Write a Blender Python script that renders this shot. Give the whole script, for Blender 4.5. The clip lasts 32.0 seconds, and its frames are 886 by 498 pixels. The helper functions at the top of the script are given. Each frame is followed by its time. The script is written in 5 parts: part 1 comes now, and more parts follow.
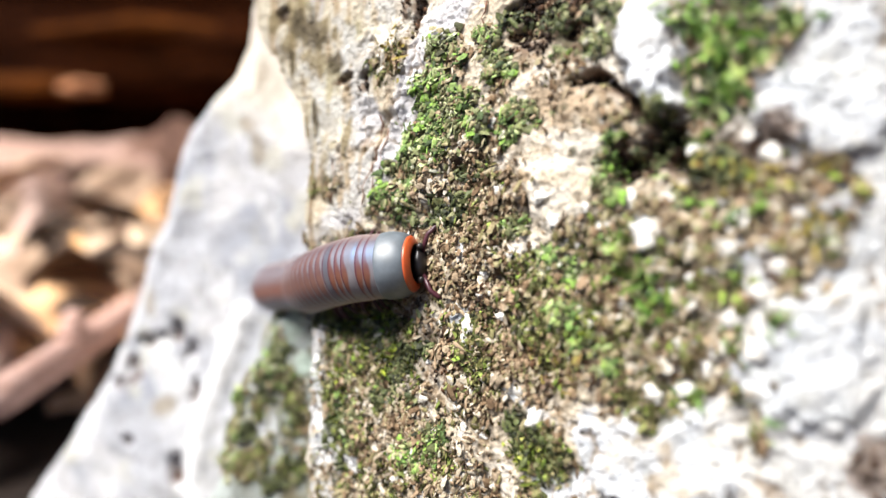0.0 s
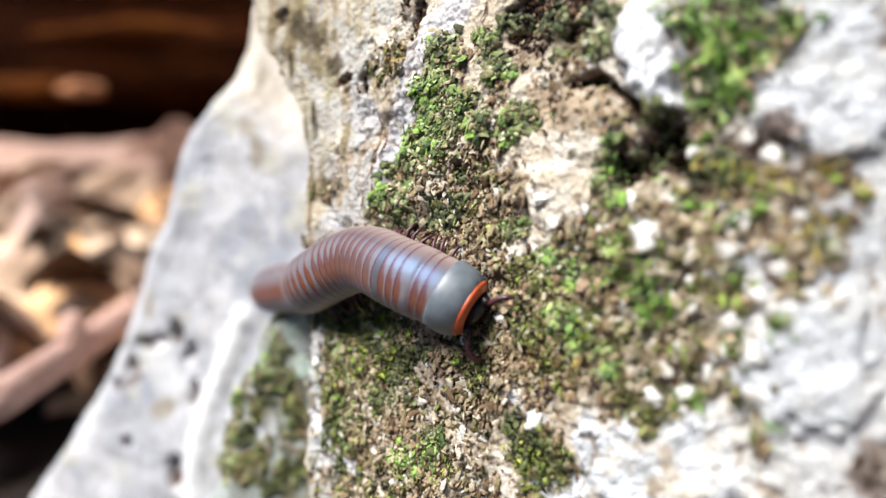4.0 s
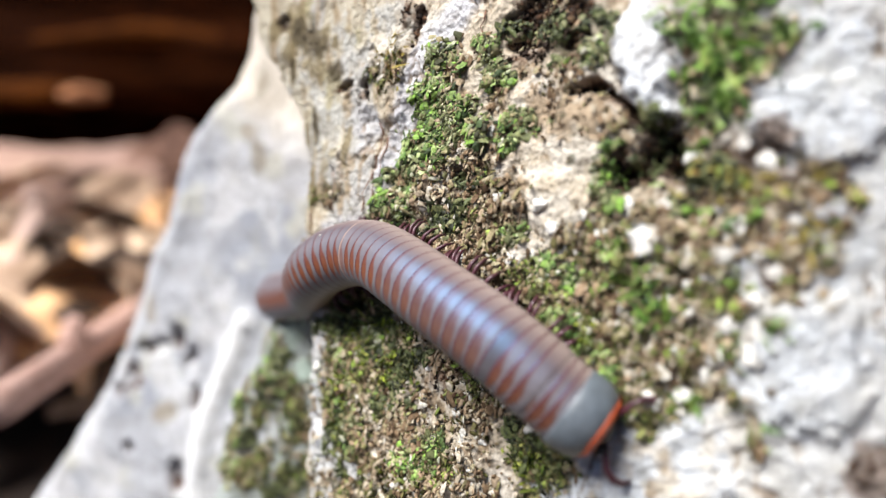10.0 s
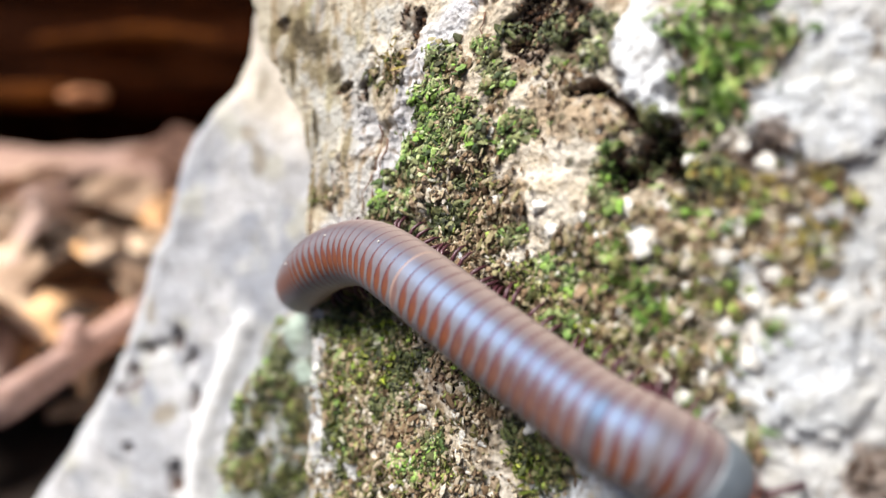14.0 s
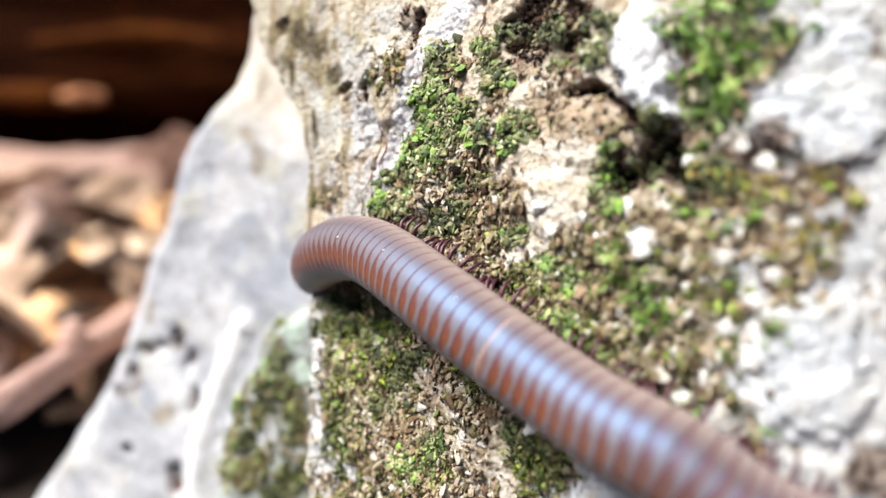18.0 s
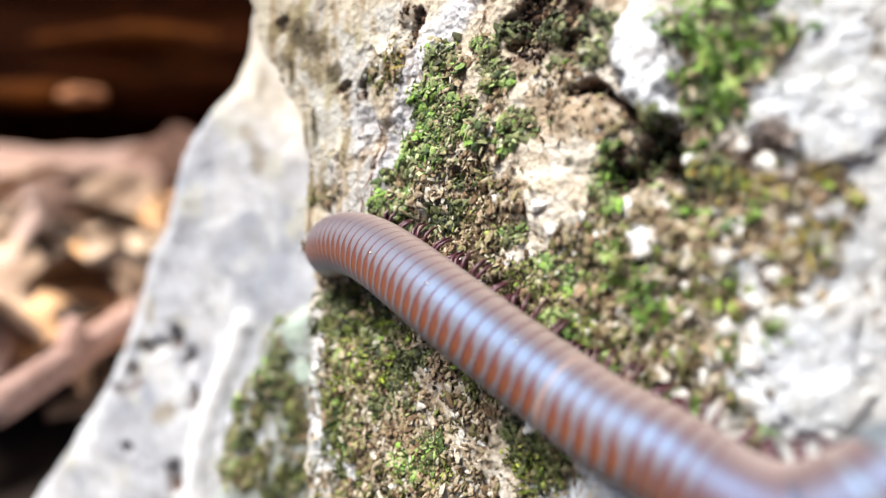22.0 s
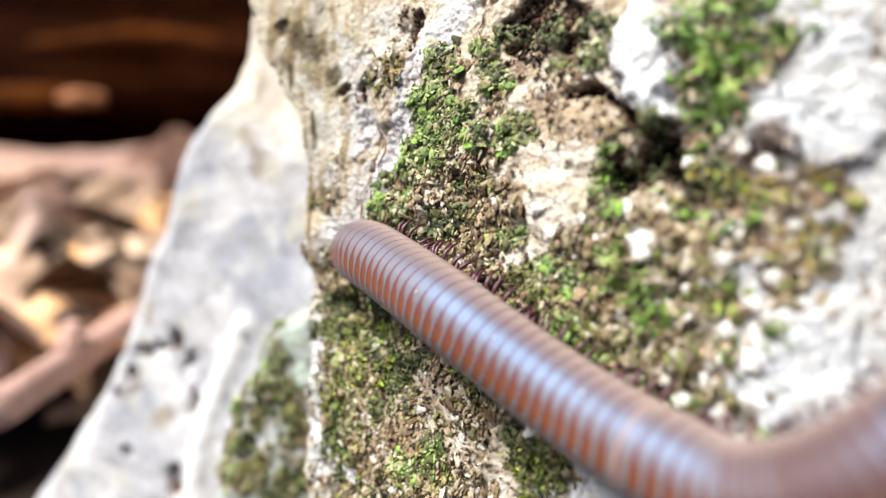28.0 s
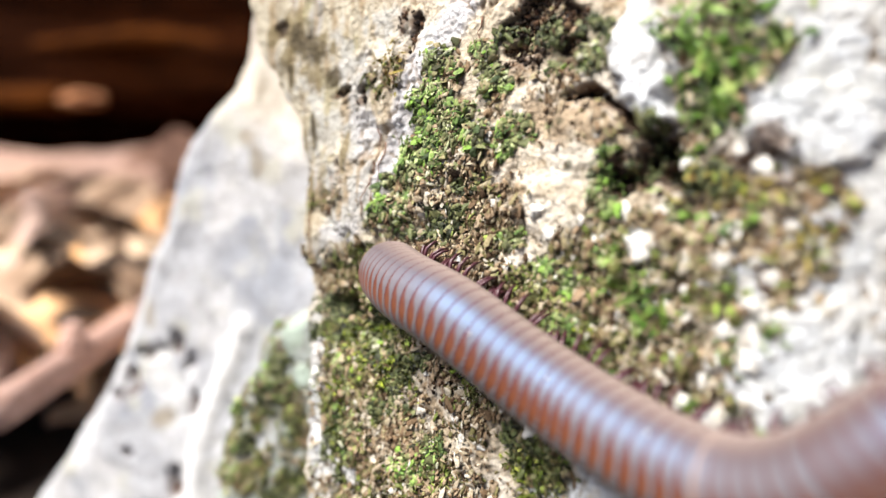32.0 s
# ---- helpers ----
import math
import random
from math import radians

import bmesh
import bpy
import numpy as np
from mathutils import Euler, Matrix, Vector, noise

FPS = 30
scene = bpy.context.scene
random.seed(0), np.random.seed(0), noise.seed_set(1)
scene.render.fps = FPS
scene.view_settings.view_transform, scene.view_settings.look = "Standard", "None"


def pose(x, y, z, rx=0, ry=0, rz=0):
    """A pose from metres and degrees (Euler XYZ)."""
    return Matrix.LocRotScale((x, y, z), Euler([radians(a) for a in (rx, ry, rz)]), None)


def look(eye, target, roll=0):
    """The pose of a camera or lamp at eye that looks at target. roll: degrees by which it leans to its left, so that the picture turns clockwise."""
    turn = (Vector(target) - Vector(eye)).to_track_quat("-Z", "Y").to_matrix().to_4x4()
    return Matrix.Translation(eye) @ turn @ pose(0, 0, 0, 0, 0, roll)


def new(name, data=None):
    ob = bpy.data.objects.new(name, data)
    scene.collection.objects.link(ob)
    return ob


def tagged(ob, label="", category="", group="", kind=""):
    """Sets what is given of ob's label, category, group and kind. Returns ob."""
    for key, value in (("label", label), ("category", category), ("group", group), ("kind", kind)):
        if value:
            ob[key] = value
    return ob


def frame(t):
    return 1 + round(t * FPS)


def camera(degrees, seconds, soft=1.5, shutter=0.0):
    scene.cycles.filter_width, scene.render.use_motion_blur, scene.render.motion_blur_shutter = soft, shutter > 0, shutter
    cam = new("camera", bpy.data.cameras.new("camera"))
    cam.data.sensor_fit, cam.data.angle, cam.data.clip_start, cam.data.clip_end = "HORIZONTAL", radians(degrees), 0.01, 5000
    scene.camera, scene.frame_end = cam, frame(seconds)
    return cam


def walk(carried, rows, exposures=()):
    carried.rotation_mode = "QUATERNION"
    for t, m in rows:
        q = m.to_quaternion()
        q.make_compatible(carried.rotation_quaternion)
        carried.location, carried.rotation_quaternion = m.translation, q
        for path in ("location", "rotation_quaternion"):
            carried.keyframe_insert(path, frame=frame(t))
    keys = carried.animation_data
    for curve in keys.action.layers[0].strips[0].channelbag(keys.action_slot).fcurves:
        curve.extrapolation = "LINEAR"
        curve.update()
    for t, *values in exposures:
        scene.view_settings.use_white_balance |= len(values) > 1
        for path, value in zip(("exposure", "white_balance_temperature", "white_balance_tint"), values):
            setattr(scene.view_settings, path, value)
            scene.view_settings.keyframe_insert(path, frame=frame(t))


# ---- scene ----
# the camera, held in the hand a hand's width from the rock
cam = camera(65, 32.0, soft=1.4)
BASE = pose(0, 0, 0.13, 78, 0, 0)
# seconds; millimetres right, up and forward; degrees of pitch, yaw and roll
DRIFT = [
    (0, -0.000, 0.000, 0.000, 0.000, -0.000, -0.000), (1, 0.071, -0.020, 0.137, 0.005, 0.024, 0.024), (2, -0.036, -0.014, 0.281, 0.019, -0.048, 0.018),
    (3, -0.034, 0.077, 0.346, 0.054, -0.065, 0.002), (3.5, -0.004, 0.107, 0.338, 0.072, -0.056, -0.002), (5.5, 0.090, 0.051, 0.041, 0.297, 0.013, 0.025),
    (6, 0.088, 0.067, 0.009, 0.297, 0.008, 0.027), (7, 0.060, 0.118, -0.137, 0.306, -0.008, 0.013), (8, 0.085, 0.151, -0.260, 0.329, 0.012, -0.032),
    (9, 0.129, 0.151, -0.349, 0.392, 0.028, -0.024), (10, 0.130, 0.143, -0.560, 0.493, 0.028, -0.014), (11, 0.153, 0.145, -0.659, 0.568, 0.037, -0.050),
    (12, 0.215, 0.156, -0.670, 0.590, 0.054, -0.023), (13, 0.249, 0.169, -0.671, 0.601, 0.070, -0.002), (14, 0.253, 0.163, -0.636, 0.622, 0.061, -0.007),
    (14.5, 0.248, 0.155, -0.626, 0.633, 0.053, -0.010), (16.5, 0.183, 0.145, -0.613, 0.747, -0.000, -0.032), (17, 0.176, 0.149, -0.603, 0.723, -0.007, -0.036),
    (18, 0.162, 0.187, -0.588, 0.642, -0.028, -0.054), (19, 0.214, 0.215, -0.537, 0.583, -0.008, -0.069), (20, 0.238, 0.177, -0.461, 0.559, 0.001, -0.068),
    (21, 0.232, 0.190, -0.437, 0.522, -0.015, -0.041), (22, 0.225, 0.220, -0.507, 0.532, -0.021, -0.041), (23, 0.206, 0.266, -0.596, 0.563, -0.032, -0.046),
    (24, 0.175, 0.269, -0.526, 0.592, -0.056, -0.062), (25, 0.100, 0.264, -0.396, 0.606, -0.103, -0.069), (25.5, 0.074, 0.260, -0.377, 0.619, -0.119, -0.069),
    (27.5, 0.184, 0.361, -0.406, 0.678, -0.072, -0.146), (28, 0.225, 0.357, -0.390, 0.711, -0.053, -0.155), (29, 0.316, 0.335, -0.440, 0.783, -0.015, -0.180),
    (30, 0.323, 0.363, -0.573, 0.797, -0.021, -0.177), (31, 0.337, 0.398, -0.602, 0.761, -0.017, -0.155), (32, 0.372, 0.376, -0.704, 0.796, -0.003, -0.165),
]

# the picture breathes a little brighter and darker; stops about the mean, and kelvins
BREATH = [(0, 0.08, 6300), (2, 0.09, 6240), (3, 0, 6240), (5, -0.2, 6110), (6, -0.24, 6080), (7, 0.05, 6370), (8, 0.07, 6300), (9, 0.03, 6210),
          (10, -0.22, 6180), (11, -0.14, 6180), (12, 0.06, 6240), (13, 0.04, 6300), (14, -0.2, 6370), (17, 0.07, 6500), (18, -0.03, 6270), (19, 0.02, 6370),
          (20, 0.02, 6440), (21, -0.08, 6300), (22, -0.08, 6300), (23, 0.05, 6370), (24, -0.05, 6340), (25, 0.05, 6370), (28, 0, 6370), (30, -0.06, 6370),
          (32, -0.01, 6440)]
EXPOSURE = 1.21
walk(cam, [(t, BASE @ pose(a / 1000, b / 1000, -d / 1000, rx, ry, rz)) for t, a, b, d, rx, ry, rz in DRIFT],
     [(t, EXPOSURE + d, k - 130, 10) for t, d, k in BREATH])
cam.data.dof.use_dof = True
cam.data.dof.focus_distance = 0.097
cam.data.dof.aperture_fstop = 8.0

# ---- light ----
SUN = Vector((-0.46, -0.29, 0.82)).normalized()
world = bpy.data.worlds.new("sky")
scene.world = world
world.use_nodes = True
wn = world.node_tree.nodes
sky = wn.new("ShaderNodeTexSky")
sky.sky_type = "NISHITA"
sky.sun_disc = False
sky.air_density = 0.25
sky.dust_density = 0.2
sky.sun_elevation = math.asin(SUN.z)
sky.sun_rotation = math.atan2(SUN.x, SUN.y)
world.node_tree.links.new(sky.outputs[0], wn["Background"].inputs[0])
wn["Background"].inputs[1].default_value = 0.05
sun = new("sun", bpy.data.lights.new("sun", "SUN"))
sun.data.energy = 5.0
sun.data.angle = radians(36)
sun.data.color = (1.0, 0.945, 0.87)
sun.matrix_world = look(SUN * 5, (0, 0, 0))


# ---- materials ----
def material(name, rough=0.7, metal=0.0, spec=0.5):
    m = bpy.data.materials.new(name)
    m.use_nodes = True
    b = m.node_tree.nodes["Principled BSDF"]
    b.inputs["Roughness"].default_value = rough
    b.inputs["Metallic"].default_value = metal
    b.inputs["Specular IOR Level"].default_value = spec
    return m, m.node_tree.nodes, m.node_tree.links, b


def node(ns, kind, **values):
    n = ns.new(kind)
    for key, value in values.items():
        if key in n.inputs:
            n.inputs[key].default_value = value
    return n


def ramp(ns, stops, mode="LINEAR"):
    r = ns.new("ShaderNodeValToRGB")
    r.color_ramp.interpolation = mode
    e = r.color_ramp.elements
    while len(e) < len(stops):
        e.new(0.5)
    for item, (p, col) in zip(e, stops):
        item.position, item.color = p, (*col, 1)
    return r


def blend(ns, ls, how, fac, one, two):
    m = ns.new("ShaderNodeMix")
    m.data_type, m.blend_type = "RGBA", how
    for i, v in ((0, fac), (6, one), (7, two)):
        if hasattr(v, "is_output"):
            ls.new(v, m.inputs[i])
        else:
            m.inputs[i].default_value = v
    return m.outputs[2]


def bump(ns, ls, b, height, strength, distance):
    n = ns.new("ShaderNodeBump")
    n.inputs["Strength"].default_value = strength
    n.inputs["Distance"].default_value = distance
    ls.new(height, n.inputs["Height"])
    ls.new(n.outputs[0], b.inputs["Normal"])


def stone_material(name, rough, grain):
    """Stone whose large patches come with the mesh; crystals, pores and specks are added here."""
    m, ns, ls, b = material(name, rough, spec=0.35)
    att = ns.new("ShaderNodeAttribute")
    att.attribute_name = "tint"
    co = ns.new("ShaderNodeTexCoord")
    n1 = node(ns, "ShaderNodeTexNoise", Scale=1700, Detail=6, Roughness=0.7)
    n2 = node(ns, "ShaderNodeTexNoise", Scale=260, Detail=5, Roughness=0.65)
    v = node(ns, "ShaderNodeTexVoronoi", Scale=1300)
    for n in (n1, n2, v):
        ls.new(co.outputs["Object"], n.inputs["Vector"])
    r1 = ramp(ns, [(0.3, (0.55, 0.5, 0.44)), (0.5, (0.97, 0.96, 0.95)), (0.72, (1.3, 1.28, 1.25))])
    ls.new(n1.outputs[0], r1.inputs[0])
    r2 = ramp(ns, [(0.32, (0.6, 0.55, 0.47)), (0.52, (1, 1, 1)), (0.75, (1.2, 1.2, 1.22))])
    ls.new(n2.outputs[0], r2.inputs[0])
    c = blend(ns, ls, "MULTIPLY", grain, att.outputs["Color"], r1.outputs[0])
    c = blend(ns, ls, "MULTIPLY", grain * 0.8, c, r2.outputs[0])
    ls.new(c, b.inputs["Base Color"])
    add = ns.new("ShaderNodeMath")
    add.operation = "ADD"
    ls.new(n1.outputs[0], add.inputs[0])
    ls.new(v.outputs["Distance"], add.inputs[1])
    bump(ns, ls, b, add.outputs[0], 0.7, 0.0005)
    return m


def island_material(name, stops, rough=0.6, spec=0.4, sheer=0.0, scale=2500):
    """Colours drawn piece by piece from a ramp, with a little mottling."""
    m, ns, ls, b = material(name, rough, spec=spec)
    g = ns.new("ShaderNodeNewGeometry")
    r = ramp(ns, stops)
    ls.new(g.outputs["Random Per Island"], r.inputs[0])
    co = ns.new("ShaderNodeTexCoord")
    n = node(ns, "ShaderNodeTexNoise", Scale=scale, Detail=3)
    ls.new(co.outputs["Object"], n.inputs["Vector"])
    r2 = ramp(ns, [(0.3, (0.5, 0.48, 0.42)), (0.7, (1.3, 1.3, 1.3))])
    ls.new(n.outputs[0], r2.inputs[0])
    bump(ns, ls, b, n.outputs[0], 0.6, 0.0003)
    c = blend(ns, ls, "MULTIPLY", 0.85, r.outputs[0], r2.outputs[0])
    ls.new(c, b.inputs["Base Color"])
    if sheer:
        b.inputs["Subsurface Weight"].default_value = sheer
        b.inputs["Subsurface Radius"].default_value = (0.0004, 0.0006, 0.0002)
    return m


def wood_material(name, dark, light, scale=20, stretch=(8, 1, 8), rough=0.85, relief=0.004, gloss=0.25):
    m, ns, ls, b = material(name, rough, spec=gloss)
    co = ns.new("ShaderNodeTexCoord")
    mp = ns.new("ShaderNodeMapping")
    mp.inputs["Scale"].default_value = stretch
    ls.new(co.outputs["Object"], mp.inputs[0])
    n = node(ns, "ShaderNodeTexNoise", Scale=scale, Detail=7, Roughness=0.65)
    n2 = node(ns, "ShaderNodeTexNoise", Scale=scale * 0.3, Detail=4)
    ls.new(mp.outputs[0], n.inputs["Vector"])
    ls.new(co.outputs["Object"], n2.inputs["Vector"])
    r = ramp(ns, [(0.3, dark), (0.7, light)])
    ls.new(n.outputs[0], r.inputs[0])
    r2 = ramp(ns, [(0.35, (0.55, 0.5, 0.5)), (0.65, (1.15, 1.1, 1.05))])
    ls.new(n2.outputs[0], r2.inputs[0])
    ls.new(blend(ns, ls, "MULTIPLY", 0.8, r.outputs[0], r2.outputs[0]), b.inputs["Base Color"])
    bump(ns, ls, b, n.outputs[0], 0.8, relief)
    return m


def leaf_material(name):
    m, ns, ls, b = material(name, 0.65, spec=0.3)
    info = ns.new("ShaderNodeObjectInfo")
    r = ramp(ns, [(0.0, (0.02, 0.012, 0.008)), (0.32, (0.10, 0.06, 0.036)), (0.52, (0.48, 0.35, 0.25)),
                  (0.85, (0.74, 0.58, 0.43)), (1.0, (0.66, 0.38, 0.16))])
    ls.new(info.outputs["Random"], r.inputs[0])
    co = ns.new("ShaderNodeTexCoord")
    n = node(ns, "ShaderNodeTexNoise", Scale=60, Detail=5)
    ls.new(co.outputs["Object"], n.inputs["Vector"])
    r2 = ramp(ns, [(0.35, (0.6, 0.5, 0.42)), (0.7, (1.2, 1.15, 1.1))])
    ls.new(n.outputs[0], r2.inputs[0])
    ls.new(blend(ns, ls, "MULTIPLY", 0.8, r.outputs[0], r2.outputs[0]), b.inputs["Base Color"])
    bump(ns, ls, b, n.outputs[0], 0.5, 0.002)
    return m


def mapped(ns, ls, value, a, b, c=0.0, d=1.0):
    n = node(ns, "ShaderNodeMapRange")
    for key, v in (("From Min", a), ("From Max", b), ("To Min", c), ("To Max", d)):
        n.inputs[key].default_value = v
    ls.new(value, n.inputs[0])
    return n.outputs[0]


def maths(ns, ls, how, one, two=0.0, three=0.0):
    m = ns.new("ShaderNodeMath")
    m.operation = how
    for i, v in enumerate((one, two, three)):
        if hasattr(v, "is_output"):
            ls.new(v, m.inputs[i])
        else:
            m.inputs[i].default_value = v
    return m.outputs[0]


def ring_material(name="millipede_shell", rust_share=1.0, grey_gain=1.0, wide=0.0, pale_edge=0.0, least=0.0, brown=0.0):
    """Grey shell with rust-red wedges at the hind edge, broad beside the back and drawn out to a line over it."""
    m, ns, ls, b = material(name, 0.5, spec=0.66)
    co = ns.new("ShaderNodeTexCoord")
    sep = ns.new("ShaderNodeSeparateXYZ")
    ls.new(co.outputs["Object"], sep.inputs[0])
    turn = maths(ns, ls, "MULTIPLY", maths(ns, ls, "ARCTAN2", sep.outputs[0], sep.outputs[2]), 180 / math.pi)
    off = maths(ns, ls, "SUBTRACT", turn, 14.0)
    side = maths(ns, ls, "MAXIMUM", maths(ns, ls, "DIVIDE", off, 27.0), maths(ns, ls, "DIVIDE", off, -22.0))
    wedge = maths(ns, ls, "POWER", 2.718, maths(ns, ls, "MULTIPLY", maths(ns, ls, "MULTIPLY", side, side), -1.0))
    n = node(ns, "ShaderNodeTexNoise", Scale=700, Detail=3)
    ls.new(co.outputs["Object"], n.inputs["Vector"])
    edge = maths(ns, ls, "MULTIPLY_ADD", wedge, 0.00118 + wide - least, least - 0.00070)
    edge = maths(ns, ls, "ADD", edge, maths(ns, ls, "MULTIPLY_ADD", n.outputs[0], 0.00022, -0.00011))
    band = mapped(ns, ls, maths(ns, ls, "SUBTRACT", edge, sep.outputs[1]), -0.00016, 0.00016)
    n2 = node(ns, "ShaderNodeTexNoise", Scale=260, Detail=4)
    ls.new(co.outputs["Object"], n2.inputs["Vector"])
    grey = ramp(ns, [(0.3, tuple(grey_gain * c for c in (0.122, 0.100, 0.098))), (0.7, tuple(grey_gain * c for c in (0.188, 0.163, 0.166)))])
    dark = [a + (b - a) * brown for a, b in zip((0.110, 0.031, 0.010), (0.078, 0.030, 0.016))]
    light = [a + (b - a) * brown for a, b in zip((0.205, 0.066, 0.020), (0.150, 0.066, 0.036))]
    rust = ramp(ns, [(0.3, tuple(dark)), (0.7, tuple(light))])
    ls.new(n2.outputs[0], grey.inputs[0])
    ls.new(n2.outputs[0], rust.inputs[0])
    c = blend(ns, ls, "MIX", maths(ns, ls, "MULTIPLY", band, rust_share), grey.outputs[0], rust.outputs[0])
    # one flank browner, its shade put into the colour; pale belly
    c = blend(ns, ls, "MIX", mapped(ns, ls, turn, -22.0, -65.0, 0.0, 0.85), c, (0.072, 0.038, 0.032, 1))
    c = blend(ns, ls, "MIX", mapped(ns, ls, sep.outputs[2], 0.0036, 0.0006, 0.0, 0.9), c, (0.33, 0.25, 0.215, 1))
    # a dark seam at the hind edge
    c = blend(ns, ls, "MIX", mapped(ns, ls, sep.outputs[1], -0.00062, -0.00080, 0.0, 0.92), c, (0.070, 0.013, 0.010, 1))
    if pale_edge:
        c = blend(ns, ls, "MIX", mapped(ns, ls, sep.outputs[1], -0.00048, -0.00062, 0.0, pale_edge), c, (0.50, 0.36, 0.27, 1))
    ls.new(c, b.inputs["Base Color"])
    b.inputs["IOR"].default_value = 1.6
    # a blue gloss tint stands in for the sky's reflection
    b.inputs["Specular Tint"].default_value = (0.20, 0.52, 1.0, 1)
    bump(ns, ls, b, n.outputs[0], 0.15, 0.0002)
    return m


def plain(name, colour, rough=0.5, spec=0.5, vary=0.25, scale=400):
    m, ns, ls, b = material(name, rough, spec=spec)
    co = ns.new("ShaderNodeTexCoord")
    n = node(ns, "ShaderNodeTexNoise", Scale=scale, Detail=4)
    ls.new(co.outputs["Object"], n.inputs["Vector"])
    r = ramp(ns, [(0.3, tuple(c * (1 - vary) for c in colour)), (0.7, tuple(min(1, c * (1 + vary)) for c in colour))])
    ls.new(n.outputs[0], r.inputs[0])
    ls.new(r.outputs[0], b.inputs["Base Color"])
    return m


MOSSY_STONE = stone_material("mossy_limestone", 0.85, 0.65)
GREY_STONE = stone_material("grey_limestone", 0.7, 0.5)
MOSS = island_material("moss_leaves", [(0.0, (0.02, 0.03, 0.012)), (0.2, (0.07, 0.11, 0.035)), (0.42, (0.15, 0.25, 0.06)), (0.6, (0.22, 0.22, 0.10)), (0.82, (0.22, 0.39, 0.06)), (1.0, (0.48, 0.52, 0.27))], 0.62, 0.2)
SAGE = island_material("sage_moss", [(0.0, (0.03, 0.03, 0.015)), (0.3, (0.11, 0.12, 0.05)), (0.55, (0.20, 0.22, 0.10)), (0.75, (0.27, 0.22, 0.12)), (0.9, (0.33, 0.37, 0.21)), (1.0, (0.54, 0.52, 0.42))], 0.65, 0.2)
FROND = island_material("frond_moss", [(0.0, (0.02, 0.04, 0.01)), (0.25, (0.07, 0.14, 0.02)), (0.5, (0.15, 0.29, 0.035)), (0.72, (0.26, 0.29, 0.08)), (0.88, (0.20, 0.38, 0.05)), (1.0, (0.42, 0.46, 0.22))], 0.5, 0.4)
OLIVE = island_material("olive_moss", [(0.0, (0.015, 0.016, 0.007)), (0.3, (0.06, 0.065, 0.018)), (0.55, (0.15, 0.125, 0.05)), (0.75, (0.13, 0.19, 0.03)), (0.9, (0.30, 0.26, 0.13)), (1.0, (0.28, 0.40, 0.06))], 0.65, 0.2)
HANGING = island_material("hanging_moss", [(0.0, (0.03, 0.04, 0.008)), (0.3, (0.12, 0.15, 0.02)), (0.6, (0.22, 0.29, 0.03)), (0.85, (0.33, 0.40, 0.04)), (1.0, (0.42, 0.42, 0.12))], 0.6, 0.2)
# dark moss whose colour also carries the shade under the millipede and in gaps
SHADE_MOSS = island_material("shade_moss", [(0.0, (0.012, 0.014, 0.006)), (0.4, (0.04, 0.05, 0.016)), (0.7, (0.10, 0.12, 0.04)), (1.0, (0.2, 0.2, 0.09))], 0.6, 0.35)
GRIT = island_material("dry_scales", [(0.0, (0.05, 0.03, 0.017)), (0.2, (0.16, 0.105, 0.06)), (0.45, (0.29, 0.205, 0.13)), (0.65, (0.36, 0.28, 0.19)), (0.8, (0.20, 0.18, 0.08)), (1.0, (0.52, 0.44, 0.34))], 0.8, 0.15)
PALE_GRIT = island_material("pale_scales", [(0.0, (0.18, 0.13, 0.08)), (0.4, (0.34, 0.28, 0.20)), (0.75, (0.44, 0.39, 0.31)), (1.0, (0.58, 0.56, 0.52))], 0.75, 0.3)
SOIL = island_material("soil_crumbs", [(0.0, (0.012, 0.008, 0.006)), (0.6, (0.035, 0.02, 0.012)), (1.0, (0.11, 0.055, 0.028))], 0.85, 0.25)
STRAW = island_material("dry_moss", [(0.0, (0.12, 0.06, 0.015)), (0.4, (0.30, 0.23, 0.05)), (0.8, (0.44, 0.38, 0.09)), (1.0, (0.3, 0.4, 0.06))], 0.6, 0.3)
ROOT = plain("rootlet", (0.15, 0.07, 0.04), 0.6, 0.4, 0.4, 900)
WHITE_STONE = plain("white_chip", (0.58, 0.555, 0.51), 0.8, 0.3, 0.3, 1500)
SHELL = ring_material()
DULL_SHELL = ring_material("dull_shell", 0.0, 0.55)
# rustier fore rings: the weaker sheen near the bend is put into their colour
RUSTY_SHELL = ring_material("rusty_shell", 0.85, 0.95, 0.0002, 0.0, 0.00078, 0.8)
HALF_SHELL = ring_material("half_rusty_shell", 0.9, 1.0, 0.0001, 0.0, 0.0003, 0.5)
PALE_SHELL = ring_material("pale_shell", 0.6, 1.1, 0.0, 0.42)
FRONT_SHELL = ring_material("front_shell", 1.0, 1.0, -0.0002, 0.0, 0.0002, 0.6)
COLLAR = plain("millipede_collar", (0.095, 0.112, 0.128), 0.5, 1.0, 0.25, 500)
RUST = plain("rust_rim", (0.42, 0.075, 0.02), 0.35, 0.5, 0.2, 500)
BLACK = plain("black_head", (0.02, 0.016, 0.015), 0.3, 0.5)
LEG = plain("dark_red_leg", (0.055, 0.014, 0.021), 0.4, 0.5, 0.4, 900)
LEAF = leaf_material("dead_leaf")
LITTER = island_material("leaf_litter", [(0.0, (0.03, 0.018, 0.012)), (0.3, (0.16, 0.10, 0.066)), (0.6, (0.40, 0.29, 0.21)), (1.0, (0.58, 0.42, 0.29))], 0.7, 0.3, 0.0, 60)
ROTTEN = wood_material("rotten_wood", (0.002, 0.0008, 0.0003), (0.048, 0.012, 0.002), 14, (1, 9, 9), 0.95, 0.01, 0.03)
